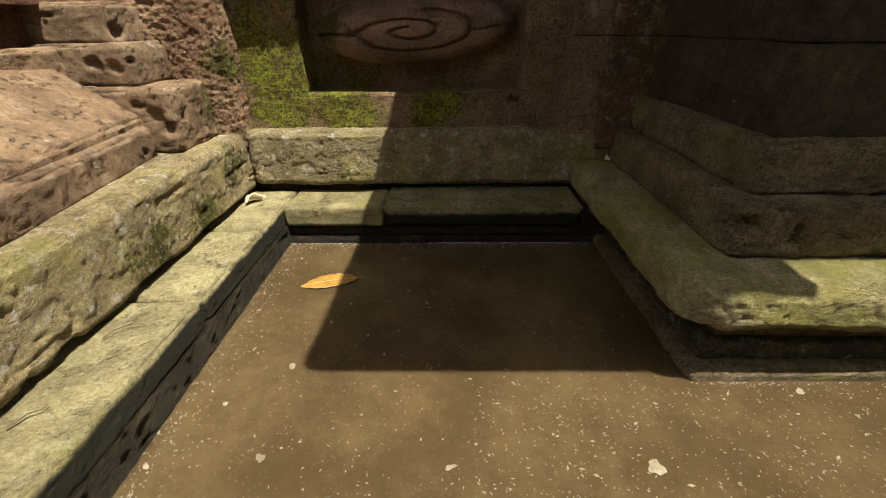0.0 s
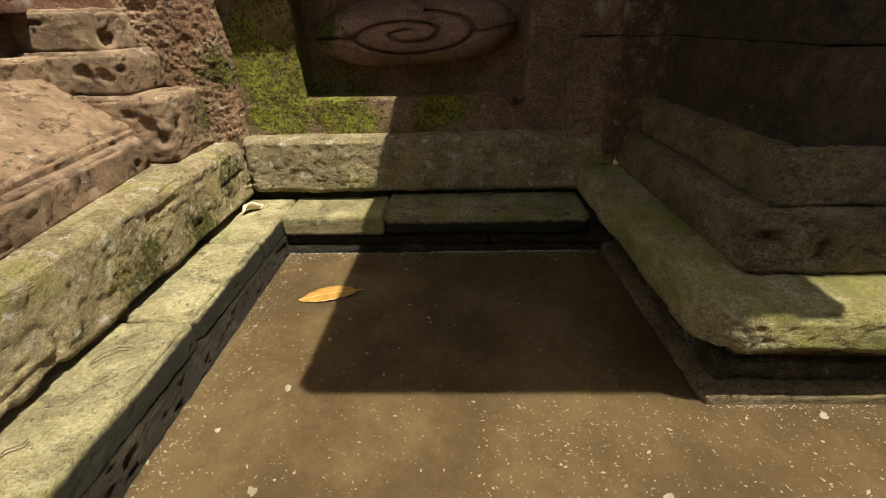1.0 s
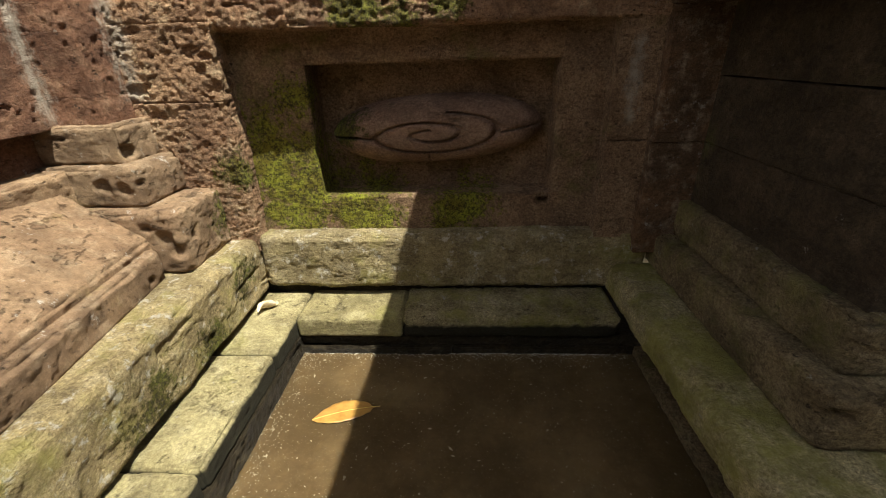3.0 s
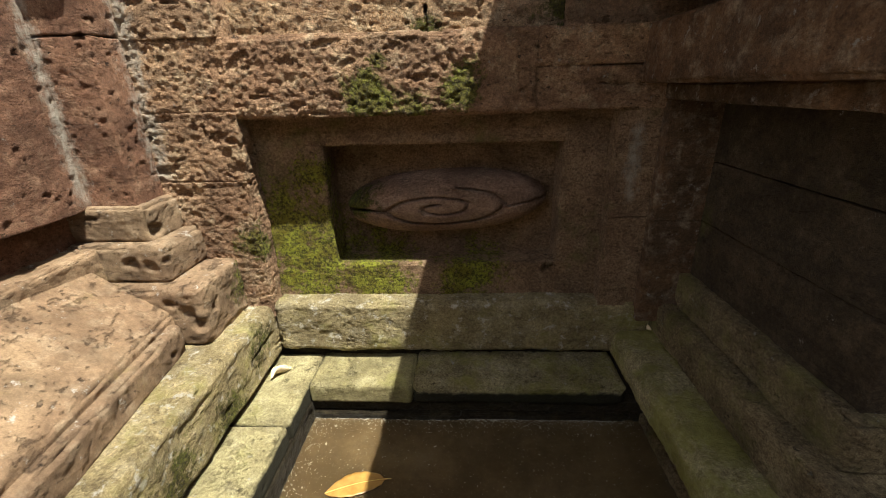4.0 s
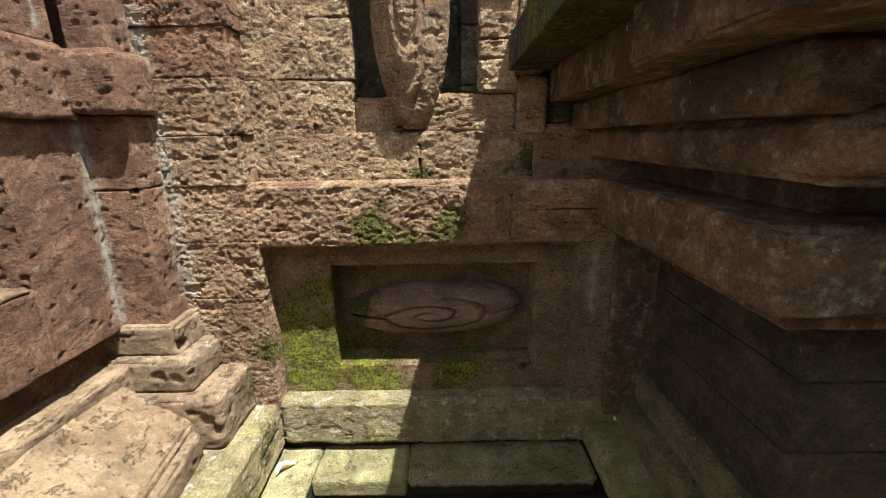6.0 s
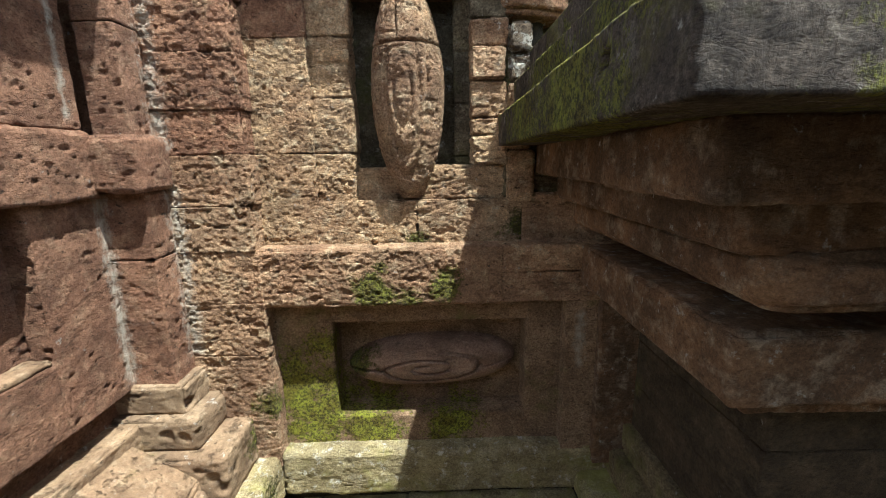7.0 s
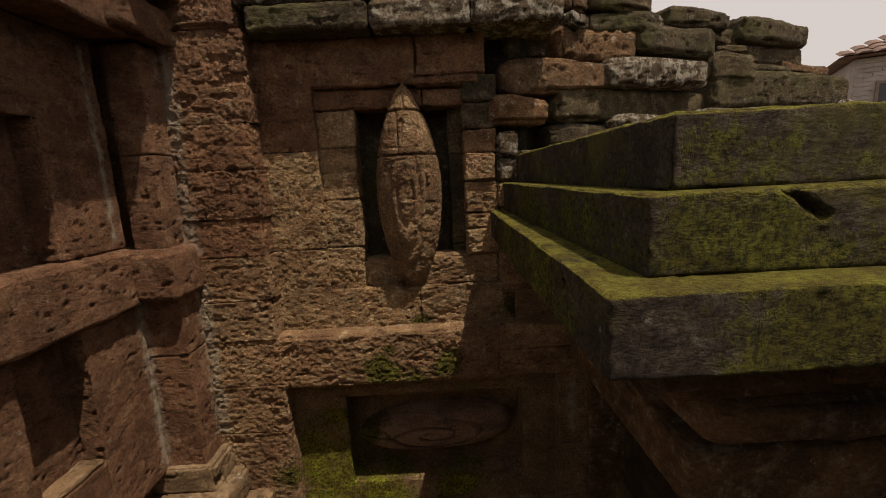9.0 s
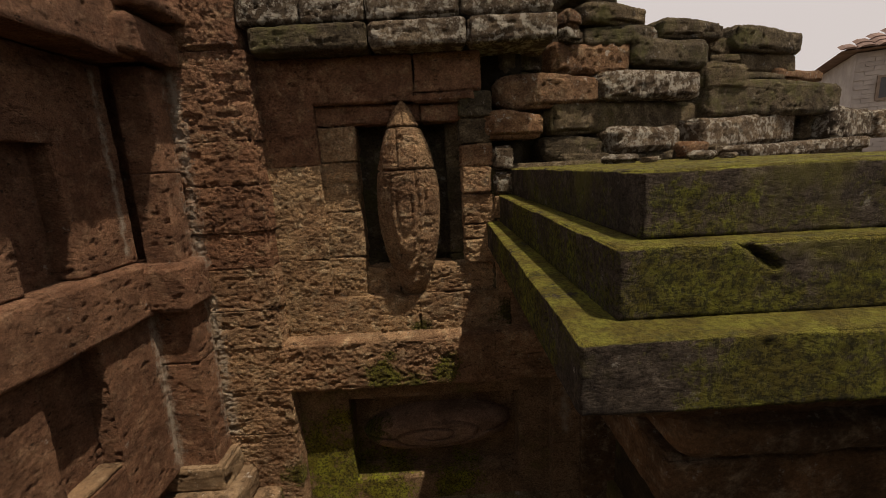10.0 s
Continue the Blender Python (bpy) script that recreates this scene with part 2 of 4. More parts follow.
# slab tops get paler moss, with the sun on them put into the colour
M_CAP = stone("mossy_slab", (0.08, 0.063, 0.05), (0.13, 0.105, 0.083), (0.26, 0.225, 0.185), algae=0.42, algae_col=(0.165, 0.15, 0.03), lichen=0.35, top_moss=0.8, sunlit_top_col=(0.46, 0.44, 0.075), pits=0.35, grit=1.3, moss_col=(0.20, 0.205, 0.022),
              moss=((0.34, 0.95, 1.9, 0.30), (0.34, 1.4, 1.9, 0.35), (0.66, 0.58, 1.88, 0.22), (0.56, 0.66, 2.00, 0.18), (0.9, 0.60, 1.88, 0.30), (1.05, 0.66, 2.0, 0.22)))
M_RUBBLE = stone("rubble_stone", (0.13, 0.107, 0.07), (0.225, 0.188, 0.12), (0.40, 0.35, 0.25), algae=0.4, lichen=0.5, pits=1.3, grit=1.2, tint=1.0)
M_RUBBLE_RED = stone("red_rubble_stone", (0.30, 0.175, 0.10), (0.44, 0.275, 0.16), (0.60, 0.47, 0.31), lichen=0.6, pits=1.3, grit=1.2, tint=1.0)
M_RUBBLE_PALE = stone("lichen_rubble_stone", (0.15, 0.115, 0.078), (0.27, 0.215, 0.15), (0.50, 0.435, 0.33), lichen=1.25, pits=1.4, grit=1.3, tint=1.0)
M_EARTH = plain("earth", (0.10, 0.08, 0.05), (0.17, 0.13, 0.08), 7, 0.95, 0.6)
M_FLOAT = plain("floating_bits", (0.15, 0.12, 0.072), (0.30, 0.255, 0.17), 40, 0.8, 0.2)
M_LEAF = plain("yellow_leaf", (0.25, 0.125, 0.024), (0.36, 0.205, 0.045), 30, 0.45, 0.15, 0.5)
M_RIB = plain("leaf_rib", (0.55, 0.40, 0.10), (0.65, 0.50, 0.15), 30, 0.5, 0.1)
# pale colour of the painted water-line glint and of the scum
M_GLINT_FOAM = plain("pale_glint_and_scum", (0.26, 0.235, 0.18), (0.44, 0.41, 0.34), 40, 0.6, 0.2)
M_DRY = plain("dry_leaf", (0.46, 0.36, 0.21), (0.66, 0.55, 0.37), 40, 0.7, 0.3)
M_TWIG = plain("twig", (0.10, 0.065, 0.04), (0.16, 0.11, 0.07), 60, 0.8, 0.3)
M_TILE = plain("clay_tile", (0.11, 0.07, 0.056), (0.23, 0.155, 0.13), 3, 0.8, 0.2)
M_HOUSEWALL = plain("house_brick", (0.30, 0.27, 0.25), (0.40, 0.36, 0.33), 4, 0.9, 0.2)
M_DARK = plain("dark_window", (0.03, 0.03, 0.035), (0.05, 0.05, 0.05), 3, 0.3, 0.0, 0.5)
M_FRAME = plain("window_wood", (0.16, 0.12, 0.09), (0.22, 0.17, 0.13), 20, 0.6, 0.1)


def water_material():
    k = Nodes("murky_water")
    silt = k.ramp(k.noise(3.2, 8, 0.72), 0.36, 0.66)
    dust = k.ramp(k.noise(120, 5, 0.85), 0.58, 0.70, 0, 0.5)
    col = k.mix(silt, (0.064, 0.042, 0.018), (0.108, 0.074, 0.033))
    k.put(k.bsdf.inputs["Base Color"], k.mix(dust, col, (0.26, 0.21, 0.14)))
    k.put(k.bsdf.inputs["Roughness"], k.ramp(k.noise(11, 5, 0.7), 0.35, 0.7, 0.05, 0.2))
    k.put(k.bsdf.inputs["Subsurface Weight"], 0.85)
    k.put(k.bsdf.inputs["Subsurface Radius"], (1.0, 0.8, 0.55))
    k.put(k.bsdf.inputs["Subsurface Scale"], 0.12)
    k.put(k.bsdf.inputs["IOR"], 1.33)
    k.put(k.bsdf.inputs["Normal"], k.bump(k.noise(26, 3, 0.5), 0.03, 0.01))
    return k.mat


M_WATER = water_material()


# ---- mesh tools ----
def lattice(ix, iy, iz, seed):
    with np.errstate(over="ignore"):
        h = (ix.astype(np.uint32) * np.uint32(374761393) + iy.astype(np.uint32) * np.uint32(668265263)
             + iz.astype(np.uint32) * np.uint32(2147483647) + np.uint32(seed * 1013904223 & 0xFFFFFFFF))
        h = (h ^ (h >> np.uint32(13))) * np.uint32(1274126177)
        h = (h ^ (h >> np.uint32(16))) * np.uint32(2246822519)
        h = h ^ (h >> np.uint32(15))
    return h.astype(np.float64) / 4294967295.0


def grain(p, scale, seed=0):
    """Smooth value noise, 0 to 1, at points p."""
    q = p * np.asarray(scale, float) + 517.3
    i = np.floor(q).astype(np.int64)
    f = q - i
    f = f * f * (3 - 2 * f)
    total = 0
    for a in (0, 1):
        for b in (0, 1):
            for c in (0, 1):
                w = (f[:, 0] if a else 1 - f[:, 0]) * (f[:, 1] if b else 1 - f[:, 1]) * (f[:, 2] if c else 1 - f[:, 2])
                total = total + w * lattice(i[:, 0] + a, i[:, 1] + b, i[:, 2] + c, seed)
    return total


def relief(p, kind="worn"):
    """Height in metres of a stone face: swells, grain, and crisp pits and gashes after the kind of stone."""
    g = lambda scale, s: grain(p, scale, s) - 0.5
    cut = lambda scale, s, at, soft: np.clip((grain(p, scale, s) - at) / soft, 0, 1)
    if kind == "crusty":
        rag = 0.52 * grain(p, (15, 15, 38), 5) + 0.30 * grain(p, (44, 44, 70), 15) + 0.18 * grain(p, (90, 90, 100), 25)
        patch = np.clip((grain(p, 4.5, 17) - 0.30) / 0.35, 0.15, 1)
        h = 0.006 * g(6, 1) + 0.003 * g((24, 24, 36), 2) + 0.005 * g((58, 58, 70), 3) + 0.0055 * g(122, 4)
        return h - 0.008 * patch * np.clip((rag - 0.635) / 0.045, 0, 1) - 0.008 * cut((34, 34, 46), 6, 0.87, 0.04)
    if kind == "flaked":
        n = 0.55 * grain(p, (6, 6, 9), 21) + 0.27 * grain(p, (18, 18, 24), 22) + 0.18 * grain(p, (50, 50, 56), 23)
        t = 6 * n
        flake = (np.floor(t) + np.clip((t - np.floor(t) - 0.45) / 0.10, 0, 1)) / 6
        crack = cut((10, 10, 34), 5, 0.86, 0.04)
        return 0.017 * (flake - 0.5) + 0.0015 * g(34, 2) + 0.0018 * g(75, 3) + 0.0025 * g(122, 4) - 0.006 * crack - 0.004 * cut((50, 50, 66), 6, 0.87, 0.05)
    if kind == "dressed":
        h = 0.004 * g(5, 1) + 0.002 * g(38, 2) + 0.002 * g(76, 3) + 0.0025 * g(118, 4)
        return h - 0.003 * cut((52, 52, 70), 5, 0.84, 0.06) - 0.003 * cut((22, 22, 80), 6, 0.86, 0.06)
    if kind == "pocked":
        rag = 0.60 * grain(p, (26, 30, 64), 5) + 0.40 * grain(p, (70, 70, 84), 15)
        return 0.004 * g(5, 1) + 0.003 * g(32, 2) + 0.0025 * g(74, 3) + 0.003 * g(118, 4) - 0.007 * np.clip((rag - 0.71) / 0.05, 0, 1)
    if kind == "grit":
        return 0.005 * g(6, 1) + 0.004 * g(40, 2) + 0.005 * g(74, 3) + 0.005 * g(128, 4) - 0.003 * cut((40, 40, 56), 5, 0.85, 0.05)
    if kind == "mossy":
        return 0.003 * g(5, 1) + 0.003 * g(36, 2) + 0.005 * g(66, 3)
    h = 0.006 * g(6, 1) + 0.004 * g(28, 2) + 0.004 * g(66, 3) + 0.0035 * g(122, 4)
    rag = 0.60 * grain(p, (27, 27, 50), 5) + 0.40 * grain(p, (72, 72, 84), 15)
    return h - 0.007 * np.clip((rag - 0.675) / 0.06, 0, 1) - 0.003 * cut((58, 58, 70), 6, 0.86, 0.05)


KIND = {"weathered_red_tuff": "crusty", "lintel_tuff": "crusty", "red_course_tuff": "crusty", "bud_tuff": "crusty", "red_tuff": "pocked", "panel_tuff": "dressed", "carved_tuff": "dressed",
        "pillar_shaft_stone": "dressed", "corbel_stone": "dressed", "algae_ledge": "dressed", "damp_ledge": "dressed", "mossy_step": "flaked", "mossy_slab": "mossy", "pillar_foot_stone": "grit", "buff_tier": "flaked"}
# the stretch of the place that is seen from near by; finer meshes there
NEAR_LO, NEAR_HI = (-1.2, 0.35, 0.0), (1.35, 2.2, 3.0)


def mesh_object(name, verts, faces, material, parent=None, smooth=True):
    me = bpy.data.meshes.new(name)
    if isinstance(faces, np.ndarray):
        n, m = len(verts), len(faces)
        me.vertices.add(n)
        me.vertices.foreach_set("co", np.ascontiguousarray(verts, np.float32).ravel())
        me.loops.add(4 * m)
        me.loops.foreach_set("vertex_index", np.ascontiguousarray(faces, np.int32).ravel())
        me.polygons.add(m)
        me.polygons.foreach_set("loop_start", np.arange(0, 4 * m, 4, dtype=np.int32))
        me.update(calc_edges=True)
    else:
        me.from_pydata([tuple(v) for v in verts], [], [tuple(f) for f in faces])
    if smooth:
        me.shade_smooth()
    me.materials.append(material)
    ob = new(name, me)
    if parent is not None:
        ob.parent = parent
        ob.matrix_parent_inverse = Matrix.Translation(-parent.location)
    return ob


def axis_steps(lo, hi, r, step, near):
    """Grid lines from lo to hi: close together inside the near stretch, wide apart outside."""
    at, out = lo + r, [lo, lo + r * 0.35, lo + r]
    while at < hi - r - 1e-6:
        at += step if near[0] <= at <= near[1] else 0.05
        out.append(min(at, hi - r))
    if len(out) > 4 and out[-1] - out[-2] < 0.3 * step:
        out.pop(-2)
    return np.array(out + [hi - r * 0.35, hi])


def block(name, parent, material, lo, hi, r=0.012, amp=1.0, step=0.0075, chip=0.012, seed=None, warp=None, curve=0.0, label="", deep=None, wide=None, back="", place=None, dents=()):
    """One worn stone between the corners lo and hi. r: edge rounding; amp: how much relief; chip: worn arrises; curve: plan radius of the
    low x, low y corner; deep: how far from the front (low y) the grid stays fine; back: sides against other masonry, left plain;
    wide: the same from the high x side; dents: holes (x, y, z, radius, depth)."""
    lo, hi = np.array(lo, float), np.array(hi, float)
    r = min(r, 0.45 * float((hi - lo).min()))
    near = [[NEAR_LO[i], NEAR_HI[i]] for i in range(3)]
    if place is not None:
        near = [[-9, 9]] * 3
    if deep is not None:
        near[1][1] = lo[1] + deep
    if wide is not None:
        near[0][0] = hi[0] - wide
    ax = [axis_steps(lo[i], hi[i], r, step, near[i]) for i in range(3)]
    verts, faces, base = [], [], 0
    for d in range(3):
        u, v = [i for i in range(3) if i != d]
        for side in (0, 1):
            hidden = "-+"[side] + "xyz"[d] in back.split()
            gu, gv = np.meshgrid(ax[u][[0, -1]] if hidden else ax[u], ax[v][[0, -1]] if hidden else ax[v], indexing="ij")
            nu, nv = gu.shape
            idx = np.arange(nu * nv).reshape(nu, nv)
            quad = np.stack((idx[:-1, :-1], idx[1:, :-1], idx[1:, 1:], idx[:-1, 1:]), -1).reshape(-1, 4)
            p = np.empty((nu * nv, 3))
            p[:, u], p[:, v], p[:, d] = gu.ravel(), gv.ravel(), (hi if side else lo)[d]
            verts.append(p)
            flip = (side == 1) == (d == 1)
            faces.append((quad[:, ::-1] if flip else quad) + base)
            base += nu * nv
    p, f = np.concatenate(verts), np.concatenate(faces)
    key = np.round(p * 1e5).astype(np.int64) + 10 ** 6
    _, first, home = np.unique((key[:, 0] * 4194304 + key[:, 1]) * 4194304 + key[:, 2], return_index=True, return_inverse=True)
    p, f = p[first], home.reshape(-1)[f]
    inner = np.clip(p, lo + r, hi - r)
    d = p - inner
    n = d / np.maximum(np.linalg.norm(d, axis=1, keepdims=True), 1e-9)
    p = inner + n * r
    if curve:
        c = lo[:2] + curve
        v = c - p[:, :2]
        close = (v[:, 0] > 0) & (v[:, 1] > 0)
        w = v[close]
        w1 = w / np.linalg.norm(w, axis=1, keepdims=True)
        p[close, :2] = c - w1 * np.abs(w).max(1, keepdims=True)
        n[close, :2] = -w1 * np.linalg.norm(n[close, :2], axis=1, keepdims=True)
    if warp:
        p = warp(p)
    s = (sum(int(abs(x) * 977) for x in (*lo, *hi)) % 89) if seed is None else seed
    q = p + (0 if place is None else np.array(place.translation))
    edge = np.clip(np.minimum(1 - np.abs(n).max(1), 1 - np.maximum(np.abs(n[:, 2]), np.hypot(n[:, 0], n[:, 1])) if curve else 1), 0, 1)
    worn = np.clip(grain(q, 9, s + 7) - 0.42, 0, 1) + np.clip(grain(q, 26, s + 8) - 0.62, 0, 1) * 1.4
    p = p + n * (amp * relief(q, KIND.get(material.name, "worn")) - chip * 5.0 * edge * worn)[:, None]
    for x, y, z, size, depth in dents:
        d = np.linalg.norm((q - (x, y, z)) * (1, 1, 1.15), axis=1) / (size * (0.75 + 0.6 * grain(q, 60, 31)))
        p = p - n * (depth * np.clip(1.6 - 1.6 * d, 0, 1))[:, None]
    ob = mesh_object(name, p, f, material, parent)
    if place is not None:
        ob.matrix_world = place
    return tagged(ob, label) if label else ob


def group_of(name, label, category, kind="", group=""):
    return tagged(new(name), label, category, group, kind)

# ---- the setting: water, ground ----
def box_mesh(name, lo, hi, material, parent=None):
    x0, y0, z0 = lo
    x1, y1, z1 = hi
    v = [(x, y, z) for x in (x0, x1) for y in (y0, y1) for z in (z0, z1)]
    f = [(0, 1, 3, 2), (4, 6, 7, 5), (0, 4, 5, 1), (2, 3, 7, 6), (0, 2, 6, 4), (1, 5, 7, 3)]
    return mesh_object(name, v, f, material, parent, smooth=False)


water = box_mesh("water", (-0.7, -1.6, -0.25), (3.2, 2.0, 0.04), M_WATER)
tagged(water, "still murky brown water with floating dust", "water", kind="structure")

# the ground is one sheet with the sunken court cut out of it
GX0, GX1, GY0, GY1, GZ = -2.4, 3.2, -1.6, 2.35, 0.62
FAR = 900
gv = [(-FAR, -FAR, GZ), (FAR, -FAR, GZ), (FAR, FAR, GZ), (-FAR, FAR, GZ), (GX0, GY0, GZ), (GX1, GY0, GZ), (GX1, GY1, GZ), (GX0, GY1, GZ),
      (GX0, GY0, -0.3), (GX1, GY0, -0.3), (GX1, GY1, -0.3), (GX0, GY1, -0.3)]
gf = [(0, 1, 5, 4), (1, 2, 6, 5), (2, 3, 7, 6), (3, 0, 4, 7), (4, 5, 9, 8), (5, 6, 10, 9), (6, 7, 11, 10), (7, 4, 8, 11), (8, 9, 10, 11)]
tagged(mesh_object("ground", gv, gf, M_EARTH, smooth=False), "bare brown earth around the sunken bathing place", "ground", kind="structure")

# added walls out of view: they close the court and block low skylight
south = group_of("sky_block_south", "plain tuff wall added out of view to block low skylight", "wall", "structure")
block("wall_face", south, M_RUBBLE, (-2.4, -1.9, -0.2), (3.5, -1.6, 3.3), r=0.03, step=0.06)
east = group_of("sky_block_east", "plain tuff wall added out of view to block low skylight", "wall", "structure")
block("wall_face", east, M_RUBBLE, (2.9, -1.6, -0.2), (3.2, 1.6, 2.4), r=0.03, step=0.06)

# ---- the carved back wall ----
north = group_of("wall_north", "carved red tuff temple wall with two niches", "wall", "structure")
N = lambda name, mat, lo, hi, **k: block(name, north, mat, lo, hi, **{"deep": 0.06, "back": "+y", "step": 0.0045 if mat in (M_PALE, M_BAND, M_COURSE) else 0.0065, **k})
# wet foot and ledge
N("foot_course", M_WET_SHADE, (-0.62, 1.690, -0.1), (0.12, 2.0, 0.072), r=0.008, chip=0.01)
N("foot_course", M_WET_SHADE, (0.125, 1.696, -0.1), (0.86, 2.0, 0.070), r=0.008, chip=0.01)
N("foot_course", M_WET_SHADE, (-0.62, 1.703, 0.073), (0.35, 2.0, 0.118), r=0.008, chip=0.01)
N("foot_course", M_WET_SHADE, (0.355, 1.700, 0.073), (0.88, 2.0, 0.118), r=0.008, chip=0.01)
N("ledge_stone", M_LEDGE, (-0.462, 1.687, 0.118), (-0.062, 1.95, 0.2), deep=0.15, r=0.013, label="pale sunlit ledge stone, worn edges")
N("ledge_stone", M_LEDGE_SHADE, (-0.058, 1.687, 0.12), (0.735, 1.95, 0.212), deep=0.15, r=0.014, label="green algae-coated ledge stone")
# near-black stone behind the joint: the gap's shade put into colour
N("step_backing", M_WET_SHADE, (-0.70, 1.90, 0.19), (0.85, 2.1, 0.30), r=0.006, step=0.012)
# step block over the ledge
N("step_stone", M_STEP, (-0.635, 1.862, 0.232), (0.86, 2.1, 0.461), deep=0.15, r=0.02, chip=0.02, label="rough step stone with algae, sun on one end")
# lower panel and its frame
N("panel_back", M_PANEL, (-0.64, 2.085, 0.42), (0.70, 2.3, 1.2), step=0.012)
N("panel_sill", M_PANEL, (-0.64, 1.948, 0.44), (0.70, 2.2, 0.597), deep=0.15, r=0.009, chip=0.008, dents=((0.475, 1.945, 0.575, 0.03, 0.05), (0.60, 1.955, 0.47, 0.03, 0.02)))
N("panel_stile", M_PANEL, (-0.64, 1.9465, 0.44), (-0.372, 2.2, 1.2), r=0.005, chip=0.012)
N("panel_stile", M_PANEL, (0.50, 1.9465, 0.44), (0.70, 2.2, 1.2), r=0.005, chip=0.012, dents=((0.508, 1.945, 0.58, 0.034, 0.05),))
N("panel_rail", M_PANEL, (-0.40, 1.948, 1.062), (0.53, 2.2, 1.2), r=0.006, chip=0.01)
# corner piers of the lower storey
for z0, z1 in ((0.40, 0.96), (0.959, 1.195), (1.194, 1.416)):
    N("pier_stone", M_BAND, (-1.0, 1.852, z0), (-0.622, 2.2, z1), r=0.004, chip=0.004)
for z0, z1 in ((0.40, 0.80), (0.802, 1.197)):
    N("pier_stone", M_PANEL, (0.655, 1.875, z0), (0.80, 2.2, z1), r=0.004, chip=0.004)
    N("pier_stone", M_CORBEL, (0.79, 1.83, z0), (1.2, 2.2, z1), r=0.004, chip=0.004)
# lintel band
N("lintel_stone", M_BAND, (-0.66, 1.858, 1.165), (0.38, 2.2, 1.418), deep=0.15, r=0.014, chip=0.02)
N("lintel_stone", M_BAND, (0.376, 1.861, 1.304), (1.1, 2.2, 1.418), deep=0.15, r=0.006, chip=0.008)
N("lintel_stone", M_BAND, (0.376, 1.866, 1.17), (1.1, 2.2, 1.303), deep=0.15, r=0.006, chip=0.008)
# upper storey: corner pier courses
zs = (1.415, 1.60, 1.80, 1.965, 2.17, 2.36, 2.72)
for i, (a, b) in enumerate(zip(zs, zs[1:])):
    N("pier_stone", M_BAND if i < 2 else M_COURSE, (-1.0, 1.846 - 0.006 * (i == 3), a), (-0.632 + 0.008 * (i % 2), 2.2, b), r=0.004, chip=0.003, dents=((-0.725, 1.84, 2.165, 0.026, 0.02),))
# field left of the niche
zs = (1.40, 1.80, 2.24, 2.70)
for a, b in zip(zs, zs[1:]):
    N("field_stone", M_PALE if a < 1.9 else M_COURSE, (-0.66, 1.952, a), (-0.392, 2.3, b), r=0.003, chip=0.003)
N("sill_stone", M_PALE, (-0.40, 1.9515, 1.40), (0.022, 2.3, 1.603), deep=0.15, r=0.006, chip=0.016)
N("sill_stone", M_PALE, (0.022, 1.953, 1.40), (0.47, 2.3, 1.60), deep=0.15, r=0.006, chip=0.016)
N("sill_stone", M_BAND, (0.468, 1.954, 1.40), (1.1, 2.3, 1.62), deep=0.15, r=0.006)
# niche jambs, floor, head
for i, (a, b) in enumerate(((1.59, 1.80), (1.80, 2.02), (2.02, 2.25), (2.25, 2.41))):
    N("jamb_stone", M_PALE, (-0.40, 1.985, a), (-0.232 + 0.006 * (i % 2), 2.3, b - 0.0005), r=0.006, chip=0.008)
for i, (a, b) in enumerate(((1.59, 1.78), (1.78, 2.0), (2.0, 2.2), (2.2, 2.41))):
    N("jamb_stone", M_RUBBLE, (0.19, 2.045, a), (0.27, 2.3, b - 0.002), r=0.006)
N("niche_floor", M_PALE, (-0.24, 2.0, 1.59), (0.03, 2.3, 1.735), r=0.012, chip=0.02)
N("niche_floor", M_PALE, (0.032, 1.975, 1.59), (0.398, 2.3, 1.742), r=0.016, chip=0.025)
N("niche_back", M_RUBBLE, (-0.26, 2.11, 1.60), (0.28, 2.35, 2.50), r=0.01, step=0.012)
N("niche_head", M_COURSE, (-0.40, 1.985, 2.412), (0.08, 2.3, 2.50), r=0.008)
N("niche_head", M_COURSE, (0.082, 1.975, 2.408), (0.34, 2.3, 2.485), r=0.010)
N("frieze_stone", M_COURSE, (-0.40, 1.952, 2.502), (0.06, 2.3, 2.70), r=0.008)
N("frieze_stone", M_COURSE, (0.062, 1.955, 2.535), (0.36, 2.3, 2.70), r=0.008)
N("frieze_stone", M_COURSE, (0.05, 1.945, 2.49), (0.33, 2.3, 2.532), r=0.01, chip=0.02)
# right pier of the niche, squared blocks
for i, (a, b, m) in enumerate(((1.742, 1.86, M_PALE), (1.86, 1.93, M_PALE), (1.932, 2.075, M_PALE), (2.075, 2.20, M_BAND), (2.20, 2.30, M_RUBBLE_RED), (2.305, 2.42, M_RUBBLE), (2.42, 2.53, M_RUBBLE))):
    N("pier_block", m, (0.254, 1.95 + 0.006 * (i % 3), a), (0.402 - 0.010 * (i % 2), 2.3, b - 0.002), r=0.008, chip=0.016)
for i, (a, b, m) in enumerate(((1.59, 1.80, M_PALE), (1.804, 1.95, M_PALE), (1.955, 2.06, M_PALE), (2.065, 2.17, M_RUBBLE_PALE), (2.18, 2.285, M_RUBBLE_PALE))):
    N("pier_block", m, (0.405, 1.94 + 0.008 * (i % 2), a), (0.515 - 0.02 * (i % 3), 2.2, b - 0.003), r=0.012, chip=0.022)
N("wall_core", M_RUBBLE, (0.38, 1.975, 1.60), (1.0, 2.3, 2.20), r=0.02, step=0.012)
# added near-black fill beside the frieze, standing for the gap's shade
N("wall_core", M_WET_SHADE, (0.30, 2.08, 2.15), (0.57, 2.35, 2.80), r=0.02, step=0.02)
